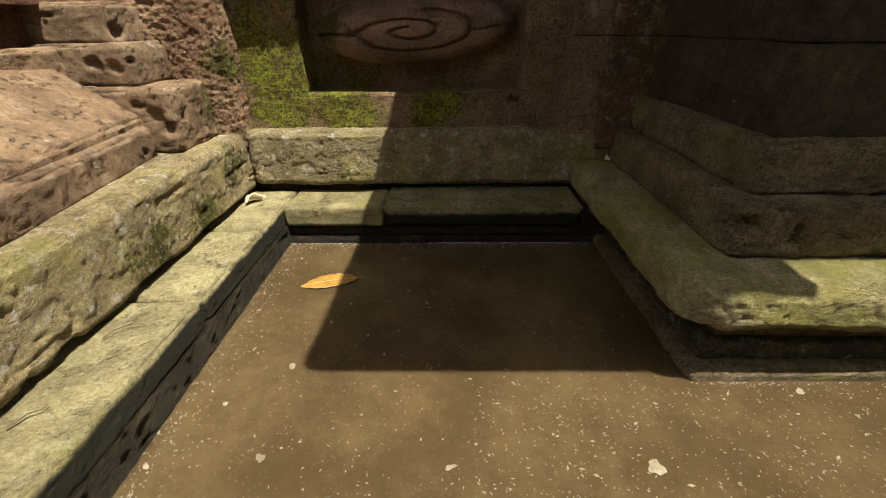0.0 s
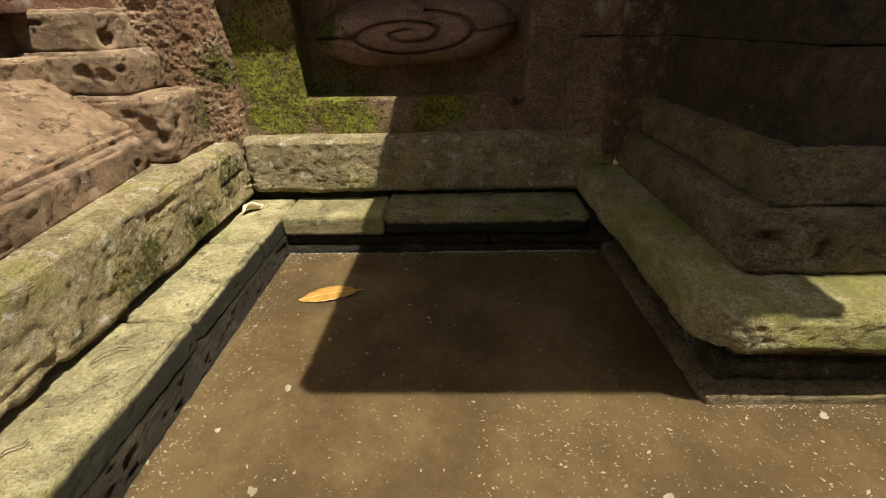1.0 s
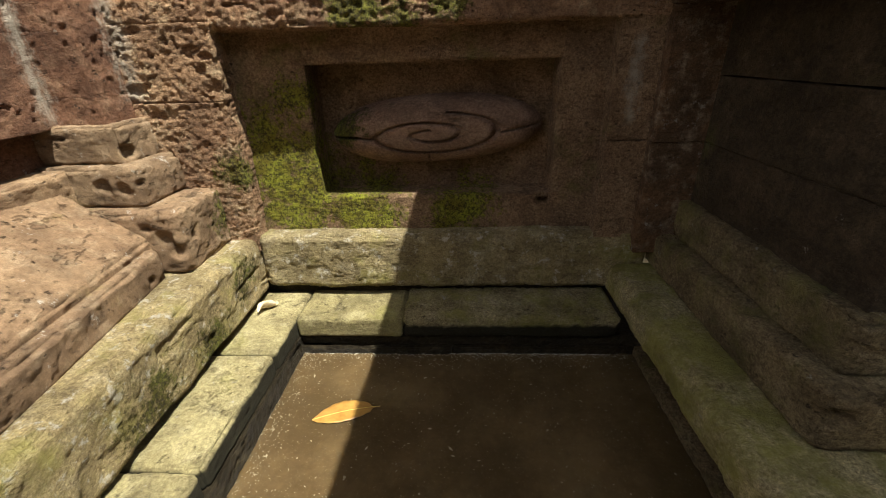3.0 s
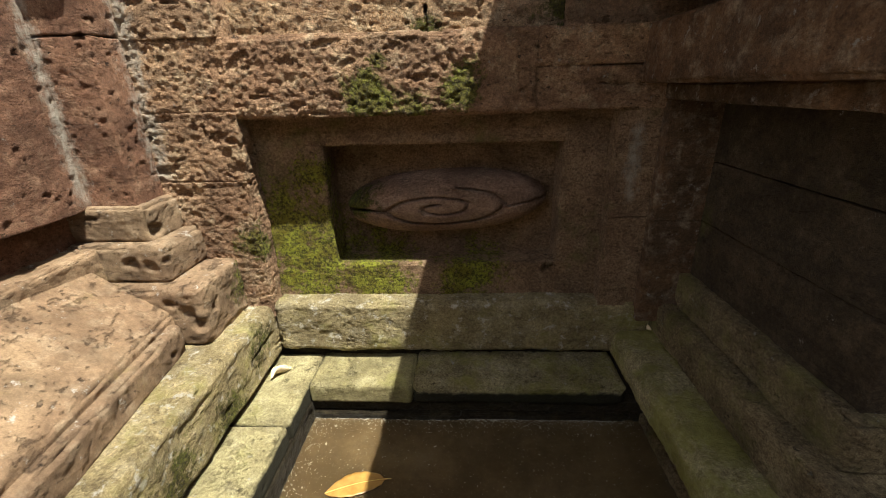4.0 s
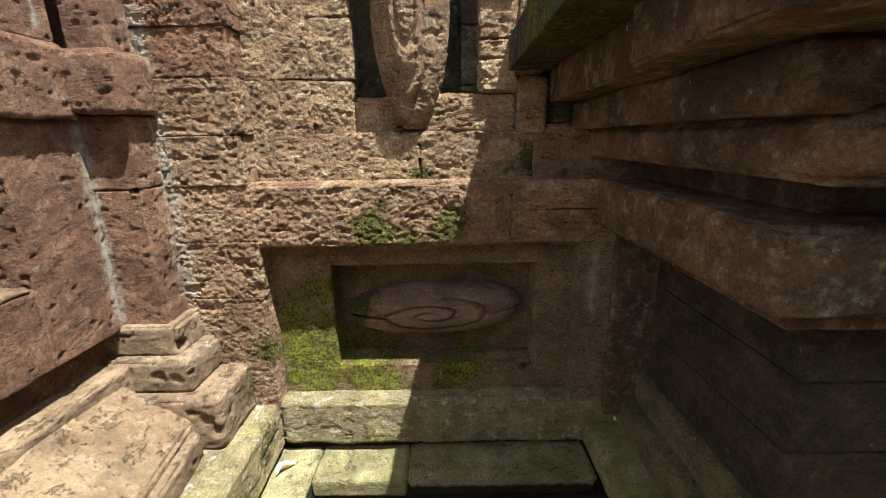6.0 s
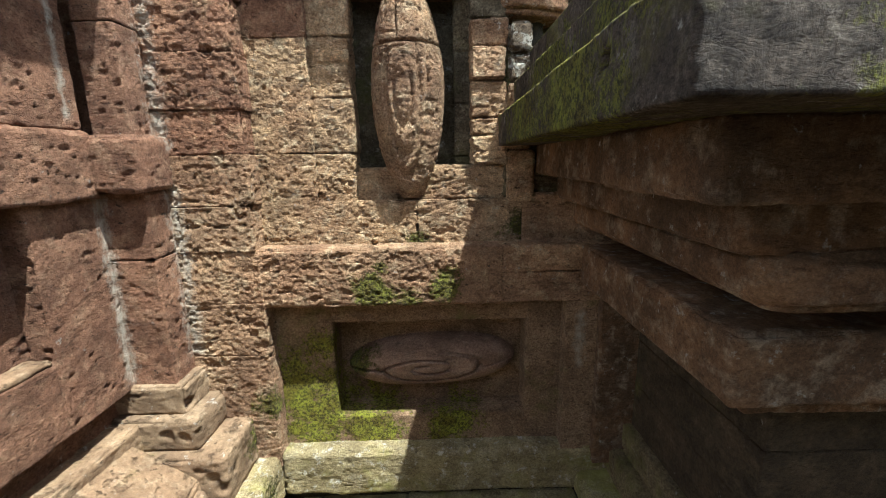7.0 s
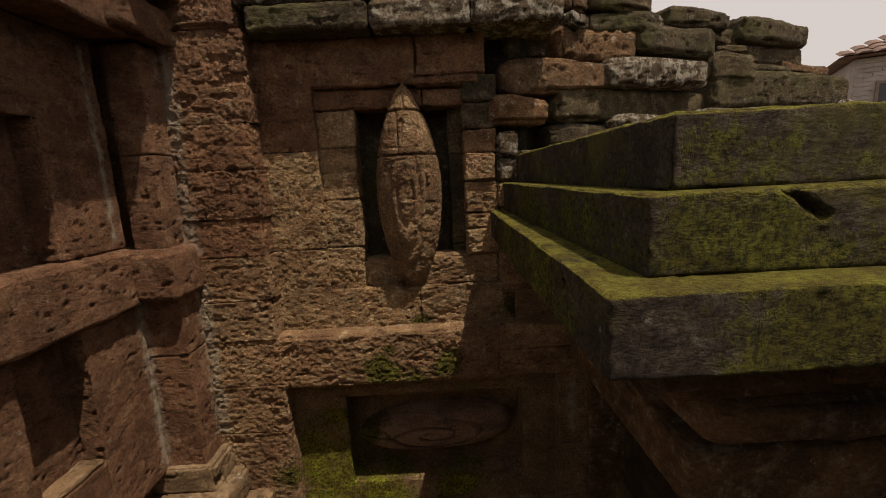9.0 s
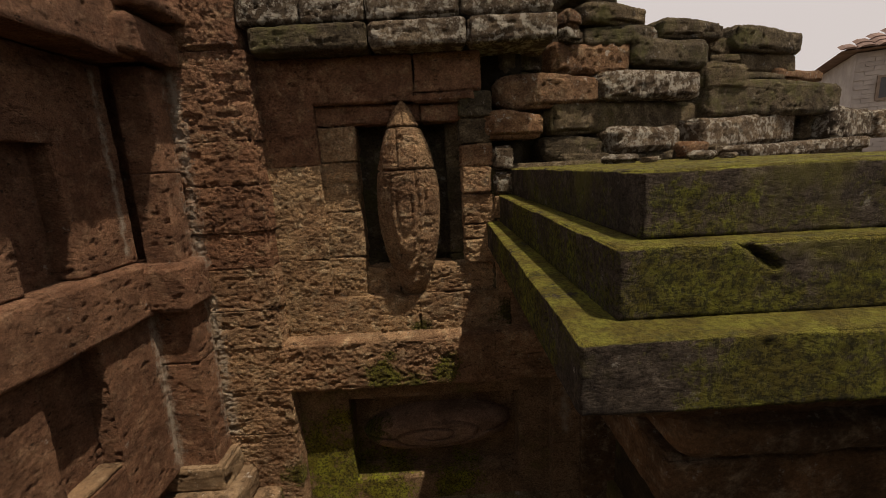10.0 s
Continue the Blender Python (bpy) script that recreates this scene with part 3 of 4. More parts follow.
# cornice: two lichen-covered courses
for x0, x1 in ((-0.605, -0.115), (-0.112, 0.295), (0.298, 0.672)):
    N("cornice_stone", M_RUBBLE_PALE if x0 > -0.3 else M_RUBBLE, (x0, 1.845, 2.700), (x1, 2.2, 2.806), r=0.018, chip=0.02)
for x0, x1 in ((-0.645, -0.39), (-0.385, -0.12), (-0.115, 0.27), (0.275, 0.66)):
    N("cornice_stone", M_RUBBLE_PALE, (x0, 1.855, 2.810), (x1, 2.2, 2.93), r=0.018, chip=0.02)
N("parapet_stone", M_COURSE, (-1.0, 1.835, 2.722), (-0.65, 2.2, 2.95), r=0.02)

# ---- the carvings ----
def oval_carving():
    """A blunt spindle lying in the lower niche, with a lens-shaped spiral cut into its front."""
    nu, nv = 330, 130
    u, v = np.meshgrid(np.linspace(-1, 1, nu), np.linspace(-1, 1, nv), indexing="ij")
    u, v = u.ravel(), v.ravel()
    end = np.clip(1 - np.abs(u) ** 2.5, 0, 1)
    x = 0.066 + 0.405 * u
    mid = 0.823 + 0.016 * u
    z = mid + (0.124 * end ** 0.56 + 0.003) * v
    y = 2.09 - 0.135 * np.clip(1 - np.abs(v) ** 2.4, 0, 1) ** 0.5 * np.clip(1 - np.abs(u) ** 4, 0, 1) ** 0.5
    cx, cz = (x - 0.062) / 0.224, (z - mid + 0.004) / 0.068
    rho = np.hypot(cx, cz)
    way = np.degrees(np.pi * 0.44 - np.arctan2(cz, cx)) % 360
    cut = np.zeros_like(rho)
    for lap in (0, 360):
        at = np.interp(way + lap, (0, 80, 170, 260, 350, 440, 530, 620, 700), (1.08, 1.03, 0.98, 0.95, 0.56, 0.43, 0.39, 0.36, 0.20))
        line = np.exp(-(((rho - at) / 0.058) ** 2))
        cut = np.maximum(cut, line * (way + lap < 700))
    cut = np.maximum(cut, np.exp(-(((z - mid + 0.006 + 0.004 * np.sin(30 * x)) / 0.005) ** 2)) * (x < -0.15))
    cut = np.maximum(cut, 0.6 * np.exp(-(((z - mid + 0.012 - 0.1 * (x - 0.29)) / 0.004) ** 2)) * (x > 0.29))
    cut = np.maximum(cut, 0.7 * np.exp(-(((x - 0.045) / 0.004) ** 2)) * (z < mid - 0.075))
    p = np.stack((x, y + 0.022 * cut, z), 1)
    p[:, 1] -= 0.5 * relief(p, "dressed")
    i = np.arange(nu * nv).reshape(nu, nv)
    f = np.stack((i[:-1, :-1], i[1:, :-1], i[1:, 1:], i[:-1, 1:]), -1).reshape(-1, 4)
    return tagged(mesh_object("oval_carving", p, f, M_CARVE), "spindle-shaped brown tuff carving with an incised spiral", "carving")


def bud_stone(name, parent, t0, t1, rows):
    nu, nv = rows, 110
    t, a = np.meshgrid(np.linspace(t0, t1, nu), np.linspace(-0.62 * math.pi, 0.62 * math.pi, nv), indexing="ij")
    t, a = t.ravel(), a.ravel()
    z = 1.612 + 0.885 * t
    w = 0.15 * np.sin(math.pi * np.clip(0.035 + 0.96 * t, 0, 1)) ** np.where(t < 0.5, 0.60, 0.74)
    x = w * np.sin(a)
    y = 1.985 + 0.03 * np.sin(math.pi * t) - 0.05 * np.clip((t - 0.5) / 0.5, 0, 1) - 1.0 * w * np.cos(a)
    cut = np.zeros_like(z)
    for cz, hw, hh, top in ((2.02, 0.036, 0.12, 2.12), (2.05, 0.068, 0.27, 2.16), (2.12, 0.100, 0.42, 2.26)):
        q = np.sqrt(((x + 0.012) / hw) ** 2 + ((z - cz) / hh) ** 2)
        gate = (grain(np.stack((x, y, z), 1), 14, int(hw * 1000)) > 0.20)
        cut += np.exp(-(((q - 1) * hw / 0.006) ** 2)) * gate * np.clip((top - z) / 0.07, 0, 1)
    for jx, z0, z1 in ((-0.03, 2.2, 2.385), (0.045, 2.05, 2.2), (0.0, 2.39, 2.47)):
        cut += 0.9 * np.exp(-(((x - jx) / 0.004) ** 2)) * (z > z0) * (z < z1)
    for end in (t0, t1):
        if 0 < end < 1:
            cut += 1.1 * np.exp(-(((t - end) * 0.88 / 0.004) ** 2))
    p = np.stack((x, y, z), 1)
    n = np.stack((np.sin(a), -np.cos(a), np.zeros_like(a)), 1)
    p = p + n * (0.8 * relief(p, "crusty") - 0.012 * np.minimum(cut, 1.1))[:, None]
    i = np.arange(nu * nv).reshape(nu, nv)
    f = np.stack((i[:-1, :-1], i[:-1, 1:], i[1:, 1:], i[1:, :-1]), -1).reshape(-1, 4)
    return mesh_object(name, p, f, M_BUD, parent)


def bud_carving():
    bud = tagged(new("bud_carving"), "tall weathered lotus-bud tuff carving standing in a niche", "carving")
    bud.location = (0.0, 2.0, 1.612)
    bud_stone("body_stone", bud, 0.0, 0.665, 140)
    bud_stone("shoulder_stone", bud, 0.665, 0.875, 46)
    bud_stone("tip_stone", bud, 0.875, 1.0, 28)


oval_carving()
bud_carving()

# ---- the west wall: stepped base, piers, recessed panels ----
west = group_of("wall_west", "stepped red and buff tuff wall with piers", "wall", "structure")
W = lambda name, mat, lo, hi, **k: block(name, west, mat, lo, hi, **{"back": "-x -z", "step": 0.0065, **k})
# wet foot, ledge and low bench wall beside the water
W("foot_course", M_WET_SHADE, (-0.75, -1.5, -0.1), (-0.456, 1.76, 0.122), r=0.006, chip=0.02)
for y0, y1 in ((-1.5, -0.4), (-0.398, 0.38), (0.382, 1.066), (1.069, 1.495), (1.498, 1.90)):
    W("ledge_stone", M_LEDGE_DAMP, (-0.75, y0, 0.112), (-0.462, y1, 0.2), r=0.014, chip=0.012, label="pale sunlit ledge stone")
for y0, y1 in ((-1.5, 0.30), (0.303, 1.90)):
    W("bench_stone", M_STEP, (-1.0, y0, 0.212), (-0.632, y1, 0.452), r=0.022, chip=0.03, label="bench stone with lichen crust and moss at its foot")
# tier stones
lean = lambda p: np.stack((p[:, 0] + 0.14 * np.clip(1.57 - p[:, 1], 0, 1.2), p[:, 1], p[:, 2]), 1)
W("tier_stone", M_TIER, (-1.3, -1.0, 0.44), (-0.795, 1.572, 0.548), r=0.016, chip=0.02, warp=lean, dents=((-0.79, 1.486, 0.485, 0.016, 0.02), (-0.79, 1.43, 0.50, 0.010, 0.012)))
W("tier_stone", M_TIER, (-1.2, 1.586, 0.44), (-0.726, 1.9, 0.663), r=0.018, chip=0.03, dents=((-0.775, 1.58, 0.575, 0.035, 0.016), (-0.83, 1.58, 0.61, 0.022, 0.012), (-0.73, 1.66, 0.56, 0.02, 0.012), (-0.745, 1.58, 0.535, 0.03, 0.02)))
W("tier_stone", M_TIER, (-1.3, 1.64, 0.655), (-0.845, 1.9, 0.792), r=0.016, chip=0.03, dents=((-0.90, 1.635, 0.725, 0.028, 0.015), (-0.96, 1.635, 0.735, 0.03, 0.018), (-0.86, 1.66, 0.74, 0.02, 0.02)))
W("tier_stone", M_TIER, (-1.3, 1.69, 0.785), (-0.905, 1.9, 0.912), r=0.014, chip=0.02, dents=((-0.905, 1.72, 0.83, 0.03, 0.03),))


def slope(p):
    q = p.copy()
    t = np.clip((-0.80 - p[:, 0]) / 0.30, 0, 1)
    q[:, 2] += np.where(p[:, 2] > 0.5, 0.19 * t, 0)
    q[:, 0] += 0.14 * np.clip(1.57 - p[:, 1], 0, 1.2)
    return q


W("sloping_slab", M_TIER, (-1.12, -0.9, 0.40), (-0.83, 1.60, 0.556), r=0.012, chip=0.016, warp=slope)
W("string_course", M_TIER, (-1.5, -0.9, 0.60), (-1.065, 1.66, 0.785), r=0.014, chip=0.02)
W("recess_back", M_RED, (-1.6, -0.9, 0.75), (-1.18, 1.75, 0.95), r=0.01)
# panelled wall face: lower storey with a sunk panel
W("panel_stone", M_RED, (-1.4, 1.426, 0.898), (-1.108, 1.9, 1.66), r=0.004, chip=0.004)
W("panel_stone", M_RED, (-1.4, 0.8, 0.898), (-1.108, 1.425, 1.152), r=0.004, chip=0.006)
W("panel_stone", M_RED, (-1.4, 0.8, 1.15), (-1.112, 1.20, 1.66), r=0.010)
W("panel_sunk", M_RED, (-1.5, 0.8, 1.15), (-1.19, 1.45, 1.66), r=0.01)
W("panel_sill", M_TIER, (-1.3, 1.20, 1.152), (-1.115, 1.42, 1.17), r=0.006)
# string course at mid height, stepping round the pier
W("string_course", M_RED, (-1.4, 0.8, 1.645), (-1.075, 1.70, 1.885), r=0.020, chip=0.016)
W("pier_capital", M_RED, (-1.2, 1.665, 1.66), (-0.915, 1.95, 1.872), r=0.028, chip=0.02)
# lower pier
W("pier_stone", M_RED, (-1.2, 1.715, 0.905), (-0.945, 1.95, 1.42), r=0.005, chip=0.005)
W("pier_stone", M_RED, (-1.2, 1.715, 1.42), (-0.945, 1.95, 1.67), r=0.005, chip=0.005)
# upper pier and panel
for z0, z1 in ((1.86, 2.24), (2.24, 2.65)):
    W("pier_stone", M_RED, (-1.1, 1.73, z0), (-0.965, 1.95, z1), r=0.005, chip=0.004)
W("pier_recess", M_RED, (-1.3, 1.80, 1.87), (-1.06, 2.0, 2.7), r=0.01)
W("panel_stone", M_RED, (-1.4, 1.425, 1.88), (-1.115, 1.715, 2.36), r=0.010)
W("panel_stone", M_RED, (-1.4, 0.8, 2.345), (-1.118, 1.715, 2.65), r=0.012)
W("panel_stone", M_RED, (-1.4, 0.8, 1.88), (-1.118, 1.24, 2.36), r=0.012)
W("panel_sunk", M_RED, (-1.5, 0.8, 1.87), (-1.20, 1.5, 2.40), r=0.01)
W("pier_capital", M_RED, (-1.2, 1.58, 2.645), (-0.89, 1.95, 2.80), r=0.03, chip=0.02)
W("string_course", M_RED, (-1.4, 0.8, 2.64), (-0.95, 1.70, 2.95), r=0.02, chip=0.02)
W("pier_capital", M_RED, (-1.2, 1.60, 2.805), (-0.83, 1.90, 3.0), r=0.03, chip=0.02)
W("wall_core", M_RED, (-2.4, 0.8, 0.3), (-1.35, 2.3, 2.9), r=0.02, step=0.05)
# unseen stretch, kept low so that western skylight reaches the pillar
W("wall_core", M_RED, (-2.4, -1.4, 0.3), (-1.35, 0.8, 1.0), r=0.02, step=0.05)
# ---- the stepped pillar ----
pillar = group_of("stepped_pillar", "massive stepped stone pillar with moss-covered top slabs", "pillar")
P = lambda name, mat, lo, hi, **k: block(name, pillar, mat, lo, hi, **{"back": "+x +y", "step": 0.010, **k})
P("plinth", M_FOOT_DARK, (0.80, 0.935, -0.1), (2.4, 1.85, 0.075), r=0.012, chip=0.02, label="dark wet plinth at the water line")
P("plinth", M_RUBBLE, (0.84, 0.975, 0.07), (2.4, 1.85, 0.14), r=0.012, chip=0.02)
P("plinth", M_FOOT_DARK, (0.87, 0.99, 0.13), (2.4, 1.85, 0.23), r=0.012)
P("base_slab", M_FOOT, (0.725, 0.900, 0.215), (2.5, 1.90, 0.338), step=0.0065, r=0.030, chip=0.024, curve=0.13, label="algae-green base slab with a rounded corner")
P("base_tier", M_FOOT_DARK, (0.865, 1.035, 0.335), (2.4, 1.90, 0.475), dents=((0.885, 1.045, 0.425, 0.035, 0.03), (1.01, 1.03, 0.42, 0.02, 0.025), (1.01, 1.03, 0.39, 0.02, 0.025)), step=0.0065, r=0.018, chip=0.02)
P("base_tier", M_FOOT_DARK, (0.915, 1.10, 0.472), (2.4, 1.90, 0.605), step=0.0065, r=0.016, chip=0.02)
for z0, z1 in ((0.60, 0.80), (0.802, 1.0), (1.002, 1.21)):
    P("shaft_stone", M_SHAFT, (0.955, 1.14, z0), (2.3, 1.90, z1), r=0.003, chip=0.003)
P("corbel_slab", M_CORBEL, (0.785, 1.02, 1.195), (2.4, 1.90, 1.246), r=0.008, chip=0.012)
P("corbel_slab", M_CORBEL, (0.705, 0.965, 1.245), (2.4, 1.90, 1.415), r=0.014, chip=0.022, label="brown corbel slab with pale worn top")
P("corbel_neck", M_CORBEL, (0.86, 1.10, 1.412), (2.4, 1.90, 1.50), r=0.010, chip=0.02)
P("corbel_slab", M_CORBEL, (0.668, 0.85, 1.497), (2.4, 1.90, 1.602), r=0.022, chip=0.03, curve=0.06)
P("corbel_slab", M_CORBEL, (0.610, 0.868, 1.60), (2.4, 1.95, 1.702), r=0.012, chip=0.03)
P("corbel_slab", M_CORBEL, (0.480, 0.742, 1.70), (0.80, 1.15, 1.820), r=0.010, chip=0.02, label="corbel stone with orange stains")
P("corbel_slab", M_CORBEL, (0.52, 1.153, 1.70), (0.80, 1.95, 1.820), r=0.010, chip=0.02)
P("corbel_slab", M_CORBEL, (0.803, 0.735, 1.70), (2.2, 1.95, 1.820), r=0.010, chip=0.02)
skew = lambda p: np.stack((p[:, 0] + 0.028 * np.clip((p[:, 1] - 0.6) / 1.3, 0, 1) * (p[:, 0] < 0.8), p[:, 1], p[:, 2]), 1)
P("cap_slab", M_CAP, (0.338, 0.582, 1.816), (1.42, 1.97, 1.938), dents=((0.338, 0.80, 1.895, 0.02, 0.03), (0.338, 1.45, 1.88, 0.02, 0.03)), step=0.0055, amp=0.7, r=0.006, chip=0.006, warp=skew, label="mossy cap slab, dark chipped corner")
P("cap_slab", M_CAP, (0.425, 0.660, 1.936), (1.42, 1.97, 2.062), dents=tuple((0.630 + 0.009 * i, 0.66, 2.058 - 0.0065 * i, 0.011, 0.013) for i in range(7)), step=0.0055, amp=0.7, r=0.006, chip=0.006)
P("cap_slab", M_CAP, (0.487, 0.715, 2.060), (1.42, 1.97, 2.182), step=0.0055, amp=0.7, r=0.006, chip=0.006)

# ---- tumbled courses on top of the wall ----
RUBBLE_DIR = Vector((1.0, 0.38, 0.0)).normalized()
RUBBLE_TURN = math.degrees(math.atan2(RUBBLE_DIR.y, RUBBLE_DIR.x))


def rubble(s0, s1, z0, z1, mat, back=0.0, deep=0.22, tip=0.0):
    """One rough stone of the ruined wall top: from s0 to s1 along the wall line, between two heights, set back."""
    ln, h = s1 - s0, z1 - z0
    c = Vector((0.466, 1.89, 0)) + RUBBLE_DIR * ((s0 + s1) / 2) + Vector((-RUBBLE_DIR.y, RUBBLE_DIR.x, 0)) * back
    here = pose(c.x, c.y, z0, 0, tip - 1.2 + random.uniform(-1.6, 1.6), RUBBLE_TURN + random.uniform(-6, 6))
    phase = random.uniform(0, 6)
    swell = lambda p: p + np.stack((0 * p[:, 0], 0.02 * np.cos(3.3 * p[:, 0] / ln + phase), (p[:, 2] / h) * 0.06 * h * np.sin(5 * p[:, 0] / ln + phase)), 1)
    ob = block("wall_stone", None, mat, (-ln / 2, 0, 0), (ln / 2, deep, h), r=min(0.028, h * 0.24), chip=0.05, amp=1.2, warp=swell, step=0.008, seed=int(abs(s0) * 97 + z0 * 53) % 71, place=here)
    kind = {"red_rubble_stone": "reddish tuff block", "lichen_rubble_stone": "block crusted with white lichen"}.get(mat.name, "grey-brown weathered block")
    return tagged(ob, kind + " in the tumbled wall top", "stone block", "tumbled wall stones")


GREY, REDR, PALE = M_RUBBLE, M_RUBBLE_RED, M_RUBBLE_PALE
rubble(-0.06, 0.25, 2.315, 2.434, REDR, 0.07)
rubble(0.03, 0.58, 2.454, 2.603, REDR, 0.08)
rubble(0.27, 0.67, 2.205, 2.318, GREY, 0.09)
rubble(0.29, 1.43, 2.334, 2.498, GREY, 0.12)
rubble(0.60, 1.09, 2.227, 2.355, PALE, 0.0)
rubble(1.18, 2.15, 2.229, 2.412, PALE, 0.02)
rubble(2.28, 2.51, 2.242, 2.441, GREY, 0.08)
rubble(2.35, 3.01, 2.249, 2.448, PALE, 0.02)
rubble(3.12, 3.66, 2.252, 2.438, PALE, 0.06)
rubble(1.32, 2.81, 2.165, 2.245, PALE, -0.1)
rubble(0.56, 1.23, 2.493, 2.630, PALE, 0.03)
rubble(0.31, 0.78, 2.614, 2.764, REDR, 0.08)
rubble(0.76, 1.33, 2.661, 2.806, GREY, 0.06)
rubble(1.34, 1.68, 2.546, 2.704, GREY, 0.09)
rubble(1.36, 2.47, 2.406, 2.607, GREY, 0.05)
rubble(1.76, 2.14, 2.627, 2.674, GREY, 0.16)
rubble(2.11, 2.82, 2.658, 2.729, REDR, 0.24)
rubble(1.45, 1.65, 2.707, 2.762, GREY, 0.14)
rubble(1.73, 2.36, 2.682, 2.814, GREY, 0.2)
rubble(1.67, 2.37, 2.804, 2.945, GREY, 0.18)
rubble(1.51, 1.71, 2.772, 2.881, GREY, 0.2)
rubble(1.03, 1.49, 2.824, 2.921, GREY, 0.12)
rubble(0.98, 1.13, 2.804, 2.879, PALE, 0.18)
rubble(0.49, 0.89, 2.745, 2.845, GREY, 0.08)
rubble(0.50, 0.89, 2.849, 2.948, GREY, 0.1)
rubble(0.43, 0.77, 2.959, 3.030, GREY, 0.14)
rubble(0.06, 0.36, 2.62, 2.735, GREY, 0.16)
rubble(0.04, 0.38, 2.735, 2.85, GREY, 0.17)
rubble(0.34, 0.47, 2.749, 2.809, PALE, 0.06)
rubble(0.39, 0.51, 2.827, 2.905, REDR, 0.12)
rubble(1.02, 1.23, 2.192, 2.262, REDR, -0.03)
rubble(1.20, 1.42, 2.192, 2.245, GREY, -0.05)
rubble(0.32, 1.10, 2.165, 2.232, GREY, 0.03)
core = group_of("wall_core", "rubble core of the ruined wall top", "wall", "structure")
for s0, s1, z1 in ((0.1, 1.2, 2.60), (1.2, 2.3, 2.60), (2.2, 3.4, 2.44)):
    ob = block("core_fill", core, M_RUBBLE, (s0, 0.26, 1.9), (s1, 0.6, z1 - 0.06), r=0.03, step=0.03)
    ob.matrix_world = pose(0.466, 1.89, 0, 0, 0, RUBBLE_TURN)
# loose stones lying on the top cap slab
for x, y, s in ((0.80, 1.52, 0.05), (0.90, 1.50, 0.03), (1.05, 1.45, 0.045), (1.16, 1.47, 0.03)):
    ob = block("loose_stone", None, PALE, (-s * 1.3, -s * 0.8, 0), (s * 1.3, s * 0.8, s * 0.7), r=s * 0.3, chip=0.02, step=0.008)
    ob.matrix_world = pose(x, y, 2.181, 0, 0, 40 * x)
    tagged(ob, "small pale stone lying on the cap slab", "stone", "loose stones")


# ---- leaves, twigs and floating bits ----
def leaf_thing(name, length, width, mat, label, m, curl=0.0, rib=True):
    n, w = 26, 9
    verts, faces = [], []
    for i in range(n + 1):
        t = i / n
        half = width / 2 * max(0.0, math.sin(math.pi * min(1, t * 1.02)) ** 0.8) * (1 - 0.25 * t)
        if t > 0.86:
            half = max(0.0018, half * 0.35 * (1 - t) / 0.14)
        half = max(half, 0.0015)
        for j in range(w + 1):
            v = j / w * 2 - 1
            z = curl * (v * v) * half * 3 + 0.012 * curl * math.sin(7 * t + v) + 0.0012 * math.cos(40 * t) * abs(v)
            verts.append((length * (t - 0.5), v * half + 0.010 * math.sin(3 * t), z + 0.0015))
    for i in range(n):
        for j in range(w):
            a = i * (w + 1) + j
            faces.append((a, a + w + 1, a + w + 2, a + 1))
    ob = new(name)
    blade = mesh_object("blade", verts, faces, mat, ob)
    mod = blade.modifiers.new("thick", "SOLIDIFY")
    mod.thickness = 0.0008
    if rib:
        pts = [(length * (i / 12 - 0.5), 0.010 * math.sin(3 * i / 12), 0.003 + 0.012 * curl * math.sin(7 * i / 12)) for i in range(13)]
        tube("midrib", pts, 0.0012, M_RIB, ob)
    ob.matrix_world = m
    return tagged(ob, label, "leaf")


def tube(name, pts, radius, mat, parent=None):
    verts, faces = [], []
    for i, p in enumerate(pts):
        d = (Vector(pts[min(i + 1, len(pts) - 1)]) - Vector(pts[max(i - 1, 0)])).normalized()
        side = d.orthogonal().normalized()
        up = d.cross(side)
        for k in range(6):
            a = k * math.pi / 3
            verts.append(tuple(Vector(p) + (side * math.cos(a) + up * math.sin(a)) * radius * (1 - 0.5 * i / len(pts))))
    for i in range(len(pts) - 1):
        for k in range(6):
            faces.append((i * 6 + k, i * 6 + (k + 1) % 6, i * 6 + 6 + (k + 1) % 6, i * 6 + 6 + k))
    return mesh_object(name, verts, faces, mat, parent)


leaf_thing("yellow_leaf", 0.215, 0.098, M_LEAF, "yellow fallen leaf floating on brown water", pose(-0.210, 1.393, 0.042, 0, 0, 16), 0.02)
leaf_thing("dry_leaf", 0.085, 0.045, M_DRY, "curled dry beige leaf lying on the ledge corner", pose(-0.585, 1.745, 0.214, -12, 0, 50), 0.45, rib=False)
tagged(tube("twig", [(-0.605, 0.905, 0.205), (-0.59, 0.93, 0.212), (-0.565, 0.95, 0.213), (-0.54, 0.955, 0.208)], 0.002, M_TWIG),
       "thin curved dark twig lying on the ledge", "twig")
tagged(tube("twig", [(-0.60, 0.66, 0.205), (-0.585, 0.69, 0.211), (-0.565, 0.70, 0.212), (-0.57, 0.715, 0.207)], 0.0018, M_TWIG),
       "thin curved dark twig lying on the ledge", "twig")


